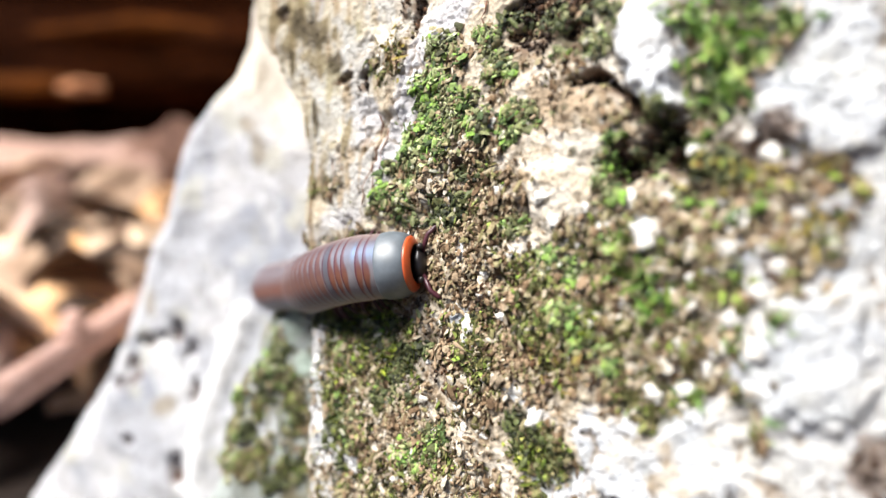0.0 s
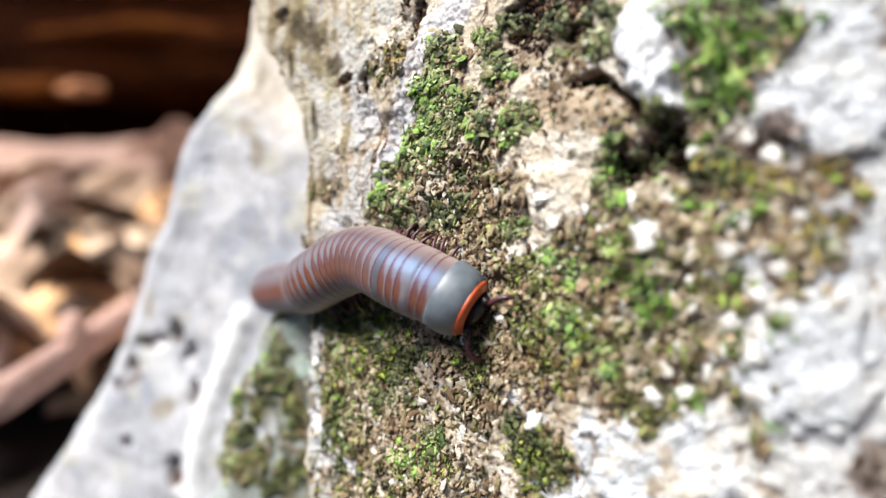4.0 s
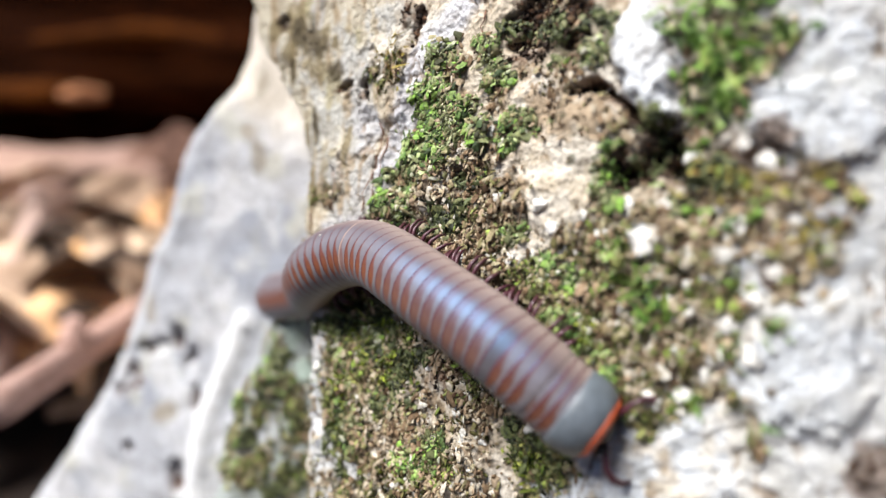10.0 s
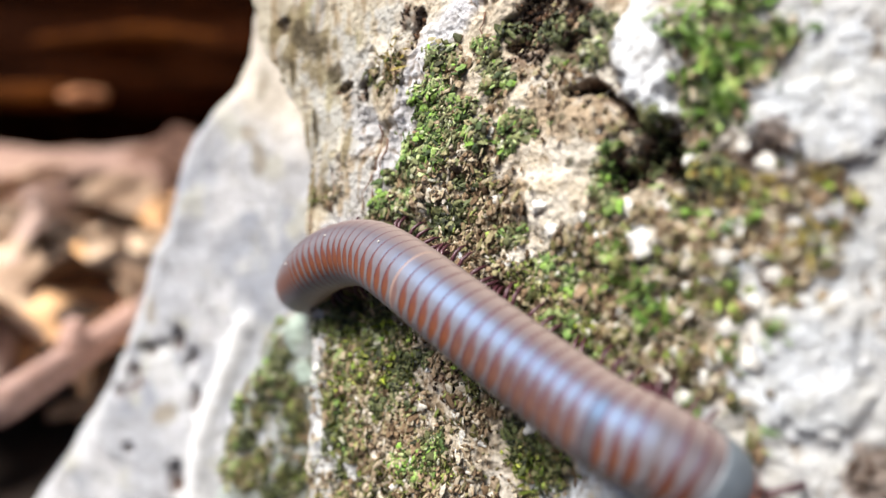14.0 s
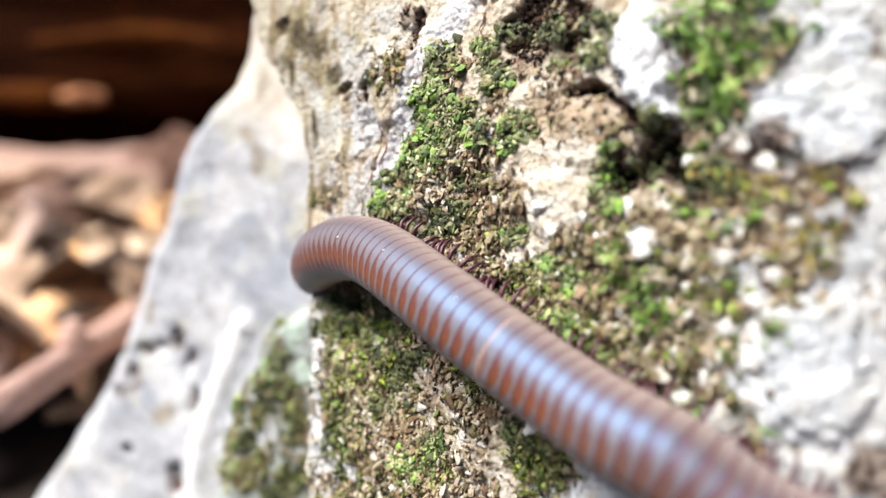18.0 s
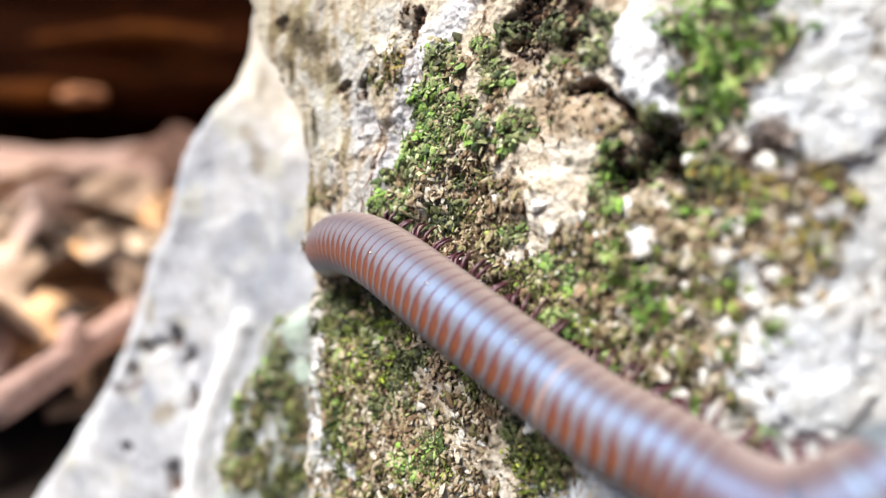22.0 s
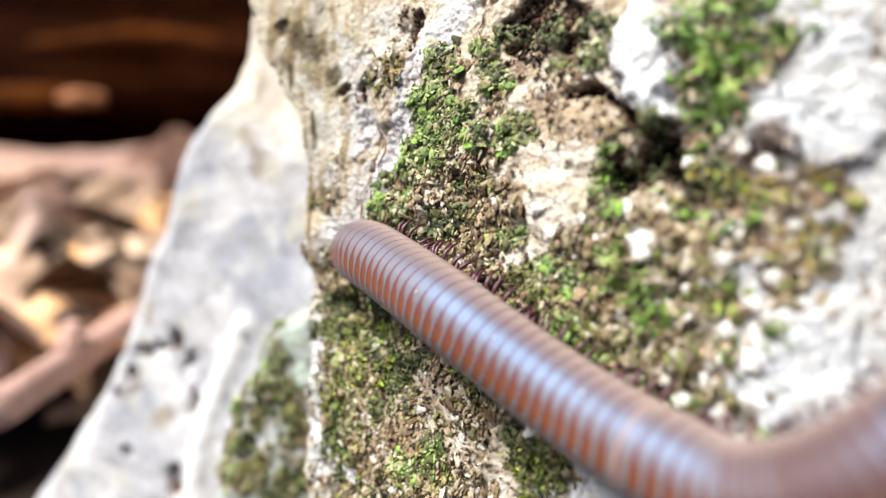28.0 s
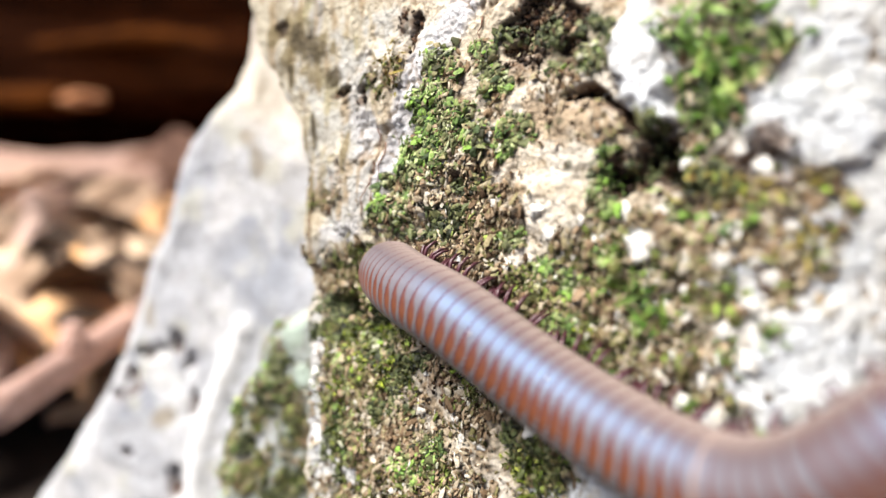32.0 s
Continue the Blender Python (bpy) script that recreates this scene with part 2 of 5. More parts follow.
PALE_WOOD = wood_material("pale_branch", (0.22, 0.125, 0.09), (0.53, 0.37, 0.30), 22, (1, 7, 7))
STICK = wood_material("stick_bark", (0.40, 0.27, 0.22), (0.68, 0.52, 0.45), 30, (1, 9, 9))
KNOT_WOOD = wood_material("knot_wood", (0.24, 0.10, 0.045), (0.50, 0.25, 0.13), 18, (1, 7, 7), 0.9, 0.002, 0.05)
DARK_AMBER = wood_material("dark_amber_wood", (0.02, 0.005, 0.001), (0.10, 0.030, 0.004), 18, (1, 7, 7), 0.9, 0.003, 0.04)
RED_STICK = wood_material("red_bark", (0.36, 0.20, 0.15), (0.66, 0.47, 0.41), 30, (1, 9, 9))
BARK = wood_material("brown_bark", (0.07, 0.035, 0.022), (0.26, 0.145, 0.10), 30, (1, 8, 8))
EARTH = plain("dark_humus", (0.016, 0.010, 0.007), 0.9, 0.2, 0.6, 25)


# ---- shaping helpers ----
def smooth(a, b, x):
    t = np.clip((x - a) / (b - a), 0, 1)
    return t * t * (3 - 2 * t)


def hash2(i, j, seed):
    h = np.sin(i * 127.1 + j * 311.7 + seed * 74.7) * 43758.5453
    return h - np.floor(h)


def value_noise(x, y, seed):
    i, j = np.floor(x), np.floor(y)
    fx, fy = x - i, y - j
    fx, fy = fx * fx * fx * (fx * (fx * 6 - 15) + 10), fy * fy * fy * (fy * (fy * 6 - 15) + 10)
    a, b = hash2(i, j, seed), hash2(i + 1, j, seed)
    c, d = hash2(i, j + 1, seed), hash2(i + 1, j + 1, seed)
    return (a + (b - a) * fx + (c - a) * fy + (a - b - c + d) * fx * fy) * 2 - 1


def fbm(x, y, scale, octaves, seed, gain=0.5):
    """Fractal noise; scale is the size of the largest lumps in the units of x and y."""
    out, amp, total = 0.0, 1.0, 0.0
    for k in range(octaves):
        ca, sa = math.cos(k * 1.3 + seed), math.sin(k * 1.3 + seed)
        out = out + amp * value_noise((x * ca - y * sa) / scale + 17.3 * k, (x * sa + y * ca) / scale - 9.1 * k, seed + k)
        total += amp
        amp *= gain
        scale *= 0.5
    return out / total


def mesh_of(name, verts, faces, mats, smooth_shade=True):
    """A mesh from arrays; all faces have the same number of corners."""
    verts, faces = np.asarray(verts, dtype=np.float32), np.asarray(faces, dtype=np.int32)
    me = bpy.data.meshes.new(name)
    n = faces.shape[1]
    me.vertices.add(len(verts))
    me.vertices.foreach_set("co", verts.ravel())
    me.loops.add(faces.size)
    me.loops.foreach_set("vertex_index", faces.ravel())
    me.polygons.add(len(faces))
    me.polygons.foreach_set("loop_start", np.arange(len(faces), dtype=np.int32) * n)
    me.polygons.foreach_set("use_smooth", np.full(len(faces), smooth_shade, dtype=bool))
    me.update(calc_edges=True)
    for m in (mats if isinstance(mats, (list, tuple)) else [mats]):
        me.materials.append(m)
    return me


def bm_mesh(name, bm, mat, shade=True):
    me = bpy.data.meshes.new(name)
    bmesh.ops.recalc_face_normals(bm, faces=bm.faces)
    bm.to_mesh(me)
    bm.free()
    me.materials.append(mat)
    for p in me.polygons:
        p.use_smooth = shade
    return me


def part(name, data, parent, label=""):
    ob = new(name, data)
    ob.parent = parent
    return tagged(ob, label) if label else ob


def grid_faces(nu, nv):
    i = np.arange(nu - 1)[:, None] * nv + np.arange(nv - 1)[None, :]
    return np.stack([i, i + nv, i + nv + 1, i + 1], -1).reshape(-1, 4)


# ---- the rock's own frame: u along the face, v up, n out of it, in millimetres ----
def face_frame(turn, right, up, depth):
    c, s = math.cos(radians(turn)), math.sin(radians(turn))
    m = Matrix(((c, 0, -s, right / 1000), (0, 1, 0, up / 1000), (s, 0, c, -depth / 1000), (0, 0, 0, 1)))
    return BASE @ m


ROCK = face_frame(40, 0, 0, 95)
PROFILE = [(-90, 4), (-60, 2), (-48, -0.5), (-35.5, -5), (-25.6, -4.4), (-19, -4.2), (-10.5, -3.8), (1.3, -2.2), (10, -1.6),
           (18.4, -1.0), (32.7, -0.3), (43.4, -1.2), (51, -3.6), (75, -22), (100, -50), (130, -110)]
LEFT_EDGE = [(-150, -44), (-100, -40), (-70, -37.5), (-46, -36), (-30, -35.5), (-20, -34.6), (-12, -34.8), (0, -35.5), (14, -35.5), (24, -38), (31, -42),
             (38, -45.5), (45, -47), (70, -50), (100, -40)]

LEDGE_EDGE = [(-150, -92), (-125, -86), (-80, -76), (-52, -69.6), (-38, -66.8), (-30.5, -65), (-21, -61.4), (-13.5, -58), (-9, -50), (-6, -34), (0, -30), (100, -30)]
OUTER_EDGE = [(-150, -92), (-125, -86), (-80, -76), (-52, -69.6), (-38, -66.8), (-30.5, -65), (-21, -61.4), (-13.5, -58), (-6, -45), (0, -36), (14, -35.5),
              (24, -38), (31, -42), (38, -45.5), (45, -47), (70, -50), (100, -40)]


def lines(points, u, v):
    """The distance from each place to a broken line."""
    best = np.full(np.shape(u), 1e9)
    for (a, b), (c, d) in zip(points, points[1:]):
        l2 = (c - a) ** 2 + (d - b) ** 2 + 1e-9
        t = np.clip(((u - a) * (c - a) + (v - b) * (d - b)) / l2, 0, 1)
        best = np.minimum(best, np.hypot(u - a - t * (c - a), v - b - t * (d - b)))
    return best


def spots(places, u, v, seed, rough=0.5):
    """1 inside ragged patches (u, v, half width, half height, lean in degrees), 0 outside."""
    out = np.zeros(np.shape(u))
    wob = rough * (0.9 * fbm(u, v, 6, 3, seed) + 0.75 * fbm(u, v, 1.8, 4, seed + 5, 0.7))
    for a, b, ru, rv, lean in places:
        c, s = math.cos(radians(lean)), math.sin(radians(lean))
        x, y = (u - a) * c + (v - b) * s, -(u - a) * s + (v - b) * c
        r = np.hypot(x / ru, y / rv) + wob
        out = np.maximum(out, 1 - smooth(0.7, 1.2, r))
    return out

GREENS = [(6.7, 28.1, 2.5, 2.2, 0), (-0.4, 25.7, 3.0, 3.6, -15), (-3.3, 19.5, 5.4, 4.4, -10), (-0.4, 17.8, 5.6, 3.6, 0), (-7.0, 13.4, 5.0, 3.3, 0), (-12.7, 8.3, 4.5, 3.5, 0), (-12.7, 12.2, 3.2, 2.6, 0), (12.4, 16.9, 2.2, 1.8, 0), (9.2, 14.8, 2.8, 1.1, 0), (7.8, 23.8, 2.1, 1.5, 0), (31.6, 24.7, 3.5, 1.7, 20), (37.1, 24.2, 5.0, 3.5, 0), (40.9, 21.5, 3.1, 2.8, 0), (36.6, 18.2, 3.1, 4.1, 0), (35.4, 14.2, 2.6, 2.7, 0), (39.8, 18.9, 2.1, 1.7, 0), (42.9, 22.3, 2.5, 2.2, 0), (23.3, 6.3, 0.9, 1.7, 20)]
GREENS += [(36.2, 3.4, 0.9, 1.1, 0), (40.2, 4.4, 0.7, 0.7, 0), (29.0, 8.2, 0.8, 1.0, 0), (24.0, 10.2, 0.8, 1.4, 0), (23.6, 8.0, 0.9, 0.9, 0), (26.4, 13.0, 1.2, 0.9, 0), (25.2, 6.4, 1.0, 0.9, 0), (37.6, 5.6, 0.8, 1.2, 0), (34.3, 4.8, 1.3, 1.5, 0), (17.5, -2.0, 2.4, 1.6, 0), (28.6, -3.1, 2.4, 2.5, 0), (30.6, -6.7, 1.9, 1.6, 0), (21.5, -11.2, 2.3, 2.0, 0), (24.5, -13.9, 2.5, 1.4, 0), (32.2, -15.1, 2.8, 1.5, 0), (40.4, -17.2, 0.5, 2.3, 0), (42.1, -6.7, 0.9, 0.8, 0), (38.2, -9.2, 1.3, 2.3, 0), (10.2, 3.4, 1.9, 1.5, 0), (19.6, 11.6, 0.8, 0.7, 0), (-59.0, -17.0, 2.0, 4.0, 0), (-62.5, -24.0, 1.7, 3.4, 0), (-66.0, -32.0, 2.0, 4.0, 0), (-57.5, -26.0, 2.0, 2.5, -20)]
GREENS += [(-67.5, -42.0, 2.3, 6.0, -15), (-24.7, -19.4, 1.9, 3.7, 0), (-19.7, -13.4, 3.5, 1.4, 0), (-23.9, -28.7, 2.3, 2.8, 0), (-17.0, -21.4, 1.2, 2.3, 0), (24.6, 12.6, 1.0, 1.2, 0), (18.4, 16.8, 1.8, 0.8, 0), (10.6, 17.5, 1.7, 1.2, 0), (22.3, 24.5, 1.9, 1.5, 0), (17.2, 23.8, 1.6, 0.8, 0), (18.4, -8.1, 1.9, 1.2, 0), (25.2, 0.1, 1.6, 1.4, 0), (36.0, 1.2, 1.5, 1.3, 0), (33.1, -7.2, 1.3, 1.4, 0), (-20.6, -13.5, 3.3, 2.2, 0)]
GREENS += [(-25.5, -24.2, 2.6, 2.8, 0), (-5.2, -26.1, 3.0, 1.8, 0), (-7.7, -29.9, 2.8, 2.2, 0), (38.2, -2.3, 1.2, 1.3, 0)]
OLIVES = [(-29.3, 11.3, 3.4, 1.6, 0), (-61.0, -31.0, 2.6, 3.6, 0), (-64.0, -44.0, 4.0, 3.6, 0), (-55.5, -33.0, 1.8, 5.0, 0), (-30.7, -41.2, 4.1, 3.9, 0), (18.4, -6.8, 8.9, 6.1, 0), (29.3, -9.9, 7.3, 5.6, 0), (23.0, 0.1, 7.5, 3.9, 0), (35.4, -2.3, 4.0, 4.1, 0), (27.3, -16.4, 6.2, 2.5, 0), (-25.5, -0.8, 5.3, 3.7, 0), (-20.6, -5.3, 5.5, 2.7, 0), (-20.6, -16.2, 11.1, 5.4, 0), (-24.8, -25.9, 5.8, 6.5, 0), (-14.0, -13.8, 7.8, 3.5, 0), (-18.6, -36.6, 10.9, 3.6, 0), (-5.2, -28.6, 5.5, 3.3, 0), (-9.6, -33.7, 5.1, 3.4, 0), (-56.5, -45.0, 2.7, 4.1, 0)]
OLIVES += [(3.4, -15.3, 3.1, 3.8, 0), (6.8, -11.9, 3.4, 2.6, 0), (-29.3, 10.6, 3.9, 2.4, 0), (-12.7, 28.6, 3.8, 3.0, 0), (18.4, -13.6, 4.0, 1.7, 0), (30.6, -12.2, 2.6, 3.7, 0), (12.6, -31.0, 2.0, 1.5, 0), (15.4, -25.5, 3.4, 3.0, 0)]
# patches of dark moss, several of them painted shade under the millipede's body
DARKS = [(-28.6, -13.0, 1.8, 3.0, 0), (-57.0, -36.0, 1.6, 3.0, -15), (-26.2, -33.6, 3.9, 3.7, 0), (-14.0, -22.5, 3.8, 2.3, 0), (-61.0, -29.0, 2.0, 3.5, 0), (-59.0, -22.0, 2.6, 2.0, -20), (-64.0, -38.0, 1.7, 3.1, -15), (-58.0, -47.0, 3.0, 3.1, 0), (31.5, 11.6, 2.2, 2.2, 0), (30.3, 12.7, 2.6, 2.5, 0), (35.7, 16.3, 2.0, 2.4, 0), (-22.7, -11.2, 10.0, 3.4, 0), (-27.8, -8.4, 6.0, 2.5, 0), (-17.9, -7.9, 5.3, 2.7, 0), (18.4, 27.4, 4.8, 2.0, 0), (9.7, 30.1, 2.4, 1.9, 0), (-2.7, 6.8, 3.6, 1.3, 0), (-6.4, 4.6, 5.5, 1.5, 0)]
DARKS += [(38.4, 3.2, 1.2, 1.5, 0), (33.6, 5.2, 1.3, 1.0, 0), (14.2, -24.7, 2.6, 2.8, 0), (11.0, -21.8, 1.8, 1.8, 0), (-12.7, -15.4, 7.7, 2.6, 0), (29.0, 10.2, 2.6, 2.0, 0), (14.2, 29.0, 5.2, 1.6, 0), (20.7, 25.5, 3.1, 2.3, 0), (35.4, 8.3, 2.9, 1.4, 0), (-27.8, -12.2, 8.7, 2.1, 0), (1.9, 10.6, 2.6, 1.1, 0)]
BROWNS = [(27.6, 10.0, 3.4, 2.4, 0), (15.0, 31.0, 5.0, 3.0, 0), (26.0, 10.4, 2.0, 2.4, 0), (-25.4, 27.9, 3.5, 0.8, 0), (-19.2, 25.6, 1.5, 0.8, 0), (-10.7, 36.5, 1.0, 2.0, 0), (-7.7, 34.4, 1.1, 2.7, 0), (33.1, 9.4, 5.5, 3.6, 0), (39.8, 8.3, 3.7, 2.8, 0), (13.3, 25.7, 3.5, 1.3, 0), (19.2, 23.5, 2.4, 0.9, 30), (28.4, 9.6, 2.4, 2.0, 0), (42.6, 11.8, 2.7, 2.3, -30), (31.3, 14.1, 1.9, 1.5, 0), (42.4, 7.9, 2.0, 1.7, 0), (36.6, 4.2, 3.4, 2.3, 0), (49.8, -20.7, 1.7, 2.7, 0), (42.9, -2.2, 2.0, 2.2, 0), (15.1, -14.0, 2.1, 3.5, 0), (-0.4, -16.5, 4.5, 4.7, 0)]
BROWNS += [(4.9, -6.8, 3.0, 4.6, 0)]
HOLLOWS = [(26.4, 8.8, 2.0, 1.6, 0), (29.2, 11.8, 1.4, 1.4, 0), (14.5, 31.2, 4.2, 2.2, 0), (18.5, 29.6, 3.0, 1.6, 0), (25.8, 10.4, 1.5, 1.9, 15), (-24.8, 28.1, 2.4, 0.8, 0), (-19.0, 27.0, 1.2, 1.2, 0), (15.0, 28.6, 3.2, 1.0, 0), (27.0, 9.0, 1.8, 1.3, 0), (31.0, 9.8, 2.0, 1.5, 0), (-25.0, -7.8, 2.4, 1.2, 0), (32.2, 13.7, 1.2, 1.3, -30), (33.4, 10.6, 1.4, 1.0, 0), (34.9, 7.8, 1.7, 0.7, 0), (13.8, 27.6, 3.7, 1.0, 0), (19.9, 26.3, 2.0, 1.1, 0), (28.0, 8.9, 3.4, 1.5, 0), (30.9, 11.7, 2.9, 1.8, -30), (-7.7, 34.4, 1.1, 2.7, 0), (10.2, 31.0, 2.0, 0.9, 0), (20.4, 20.1, 1.6, 0.5, 0)]
PITS = [(1.8, 11.3, 1.1, 0.6, 0), (-41.6, 29.8, 0.8, 1.8, 0), (-40.0, 41.4, 0.6, 1.0, 0)]
BLOCKS = [(29.6, 23.0, 3.9, 5.9, 8), (46.2, 13.6, 6.0, 3.8, -20), (45.7, -10.3, 5.1, 6.0, 0), (42.9, 16.2, 3.0, 1.2, -35), (29.3, -24.2, 9.2, 4.4, 0)]
BULGES = [(15.1, 7.8, 5.1, 3.5, 0), (29.3, 1.3, 2.6, 2.5, 0), (18.4, 4.8, 3.2, 3.4, 0), (-12.7, 27.7, 10.3, 7.8, 0), (-20.6, 11.0, 8.3, 8.2, 0), (5.9, -0.7, 8.0, 3.8, 0)]
BLUE_SPOTS = [(-19.9, 21.3, 4.3, 3.2, 0), (-8.3, 13.1, 1.5, 2.3, 0), (-20.6, 17.8, 2.5, 1.3, 0), (-24.8, -35.7, 5.8, 2.2, 0), (-25.5, 4.8, 5.9, 1.9, 0), (-38.4, -14.9, 2.7, 2.4, 0), (-32.1, -19.3, 3.1, 5.8, 0), (-32.5, -29.1, 3.3, 4.9, 0)]
GRITTY = [(-27.0, -41.0, 6.4, 6.0, 0), (-20.6, -3.5, 9.7, 7.3, 0), (-0.4, -0.7, 15.6, 9.5, 0), (7.8, -13.3, 13.8, 8.9, 0), (-12.7, -25.8, 19.4, 10.4, 0), (-0.4, 8.8, 11.2, 5.5, 0), (21.5, -2.6, 10.0, 6.7, 0), (25.9, -11.5, 8.5, 7.0, 0), (31.3, 1.3, 7.0, 4.3, 0), (35.4, 3.3, 8.8, 3.8, 0), (43.4, 2.3, 5.4, 6.6, 0), (18.4, -8.1, 9.7, 8.2, 0), (32.5, -9.6, 6.2, 4.8, 0), (-5.2, -34.3, 23.8, 4.9, 0)]
STRAWS = [(33.4, 7.6, 1.8, 1.6, 0), (40.6, 7.2, 2.4, 2.2, 0), (44.4, 6.2, 2.0, 2.2, 0), (43.4, 6.1, 2.9, 3.3, 0), (45.7, 2.8, 2.8, 2.7, 0), (35.4, 8.9, 2.3, 1.8, 0), (39.8, 6.3, 2.1, 2.3, 0), (48.0, 6.0, 2.2, 1.6, 0), (15.1, -14.0, 2.6, 3.5, 0), (19.2, -13.5, 2.4, 2.7, 0), (-12.7, 29.4, 3.8, 3.5, 0)]
BEIGES = [(18.4, 21.9, 3.2, 2.0, 0), (14.2, 23.4, 2.6, 1.4, 0), (17.5, 19.3, 4.9, 3.4, 0), (20.7, 16.8, 3.9, 2.7, 0), (15.1, 16.9, 2.6, 2.1, 0), (7.8, 20.9, 2.3, 3.0, 0), (23.0, 15.2, 3.0, 1.6, 0)]
OCHRES = [(-32.4, 36.7, 5.0, 3.4, 0), (-37.8, 41.1, 2.2, 3.4, 0), (-33.3, 22.3, 1.6, 3.8, 0), (-38.3, 33.2, 1.2, 2.4, 0), (-37.8, 37.9, 1.8, 4.2, -30), (-32.5, 33.9, 3.6, 3.9, -20), (-26.2, 28.0, 4.4, 0.9, 0), (-41.3, 40.1, 1.3, 2.0, 0), (-34.7, 10.9, 1.1, 4.9, 0), (-36.0, 19.9, 0.9, 6.9, 0), (-41.4, 29.8, 0.9, 2.2, 0), (-27.8, 36.0, 1.5, 1.9, 0), (-30.1, 13.5, 1.3, 3.8, 0), (-24.1, 17.7, 0.9, 3.7, 0)]
STAINS = [(-35.8, 39.5, 2.4, 3.0, -30), (-31.8, 35.8, 3.6, 3.0, -30), (-28.0, 31.6, 2.6, 2.4, -40), (-33.4, 23.0, 1.1, 3.6, 0), (-38.5, 33.0, 0.9, 2.2, 0), (-23.5, 15.0, 0.8, 3.0, 0)]
CLEAR = [(31.4, 14.9, 1.5, 2.2, -10), (28.6, 23.8, 3.1, 4.4, 10), (30.3, 18.6, 2.6, 3.7, -15)]
WHITES = [(-55.8, -17.0, 1.8, 3.4, 0), (-60.5, -37.0, 1.4, 4.0, -10), (-62.0, -28.0, 1.4, 1.6, 0), (-33.0, -23.0, 1.8, 4.5, 0), (-32.5, -33.0, 1.9, 5.0, 0), (29.6, 21.8, 3.9, 5.9, 8), (46.7, 14.2, 5.5, 5.4, 0), (47.1, 20.6, 5.5, 4.3, 0), (45.7, -10.9, 6.1, 7.1, 0), (42.4, 15.4, 4.0, 1.4, -35), (29.3, -24.2, 9.9, 5.0, 0), (18.4, -28.6, 4.8, 2.7, 0), (34.9, -17.7, 2.9, 2.4, 0), (48.0, 1.1, 4.0, 4.8, 0), (29.3, 1.9, 2.0, 1.9, 0), (39.3, -0.5, 2.1, 2.3, 0), (1.3, -0.7, 1.1, 2.3, 0), (1.8, -10.4, 2.8, 2.6, 30), (11.5, -18.3, 1.8, 1.4, 0), (14.2, -21.1, 1.7, 1.4, 0), (33.4, 0.1, 1.4, 1.4, 0), (40.4, -3.3, 1.1, 2.3, 0), (32.5, 15.2, 1.2, 2.1, 0)]
CREAMS = [(7.2, -28.2, 2.6, 2.4, 0), (5.0, -31.5, 2.6, 2.4, 0), (9.6, -31.4, 1.8, 1.6, 0), (21.5, 12.6, 3.0, 2.6, 0), (22.6, 8.6, 2.6, 2.6, 0), (19.5, 4.4, 3.6, 2.2, 0), (25.0, 4.6, 2.4, 1.8, 0), (14.5, 13.5, 3.4, 2.6, 0), (21.5, 9.5, 2.4, 2.6, 0), (12.0, 2.0, 2.6, 2.0, 0), (19.0, 13.6, 3.0, 2.4, 0), (19.6, 9.2, 2.4, 2.3, 0), (15.1, 8.8, 3.4, 2.5, 0), (13.3, 4.3, 2.1, 2.1, 0), (10.2, 11.4, 2.8, 1.7, 0), (7.8, 19.4, 1.9, 2.2, 0), (13.8, 6.8, 2.3, 3.5, 0), (17.5, 9.7, 3.3, 2.7, 0), (18.8, 6.2, 2.4, 3.1, 0), (13.3, 10.7, 2.1, 1.6, 0), (16.7, 8.4, 5.8, 4.8, 0), (18.4, 17.8, 5.7, 4.1, 0), (12.4, 20.8, 2.7, 2.9, 0), (-12.7, 31.1, 3.8, 3.5, 0), (29.3, 1.3, 2.6, 2.5, 0), (15.1, 1.5, 3.4, 2.1, 0)]
STRIP = [(-32.4, -13.0, 3.4, 4.6, 0), (-32.0, -20.0, 4.2, 5.0, 0), (-31.6, -27.0, 3.8, 5.0, 0), (-30.8, -34.5, 4.6, 5.0, 0), (-30.0, -42.0, 4.6, 4.0, 0), (-25.5, -35.5, 3.6, 2.4, 0), (-6.0, -37.5, 3.0, 4.5, 0), (-2.0, -32.0, 2.2, 3.2, 0)]
MINTS = [(-55.6, -15.6, 1.9, 4.2, 0), (-54.0, -24.0, 1.2, 2.5, 0)]
PALES = [(-19.2, 35.1, 11.0, 4.5, 0), (-26.2, 13.2, 5.9, 11.2, 0), (-32.5, 23.4, 5.1, 10.7, 0)]
POCKETS = [(26.2, 9.2, 1.9, 1.6, 0), (29.6, 11.0, 1.3, 1.6, 0), (32.4, 9.4, 1.2, 1.2, 0), (37.0, 4.4, 1.0, 0.8, 0)]
CREVICE = [(21.8, 20.2), (23.4, 19.6), (24.8, 18.6), (26.6, 17.3), (28.3, 15.6), (30.0, 14.2), (31.6, 12.5), (32.5, 10.8)]
GREY_VEIN = [(2.3, 35.7), (-3.3, 30.8), (-9.2, 22.8), (-12.1, 16.4), (-14.0, 11.4), (-15.0, 8.0)]
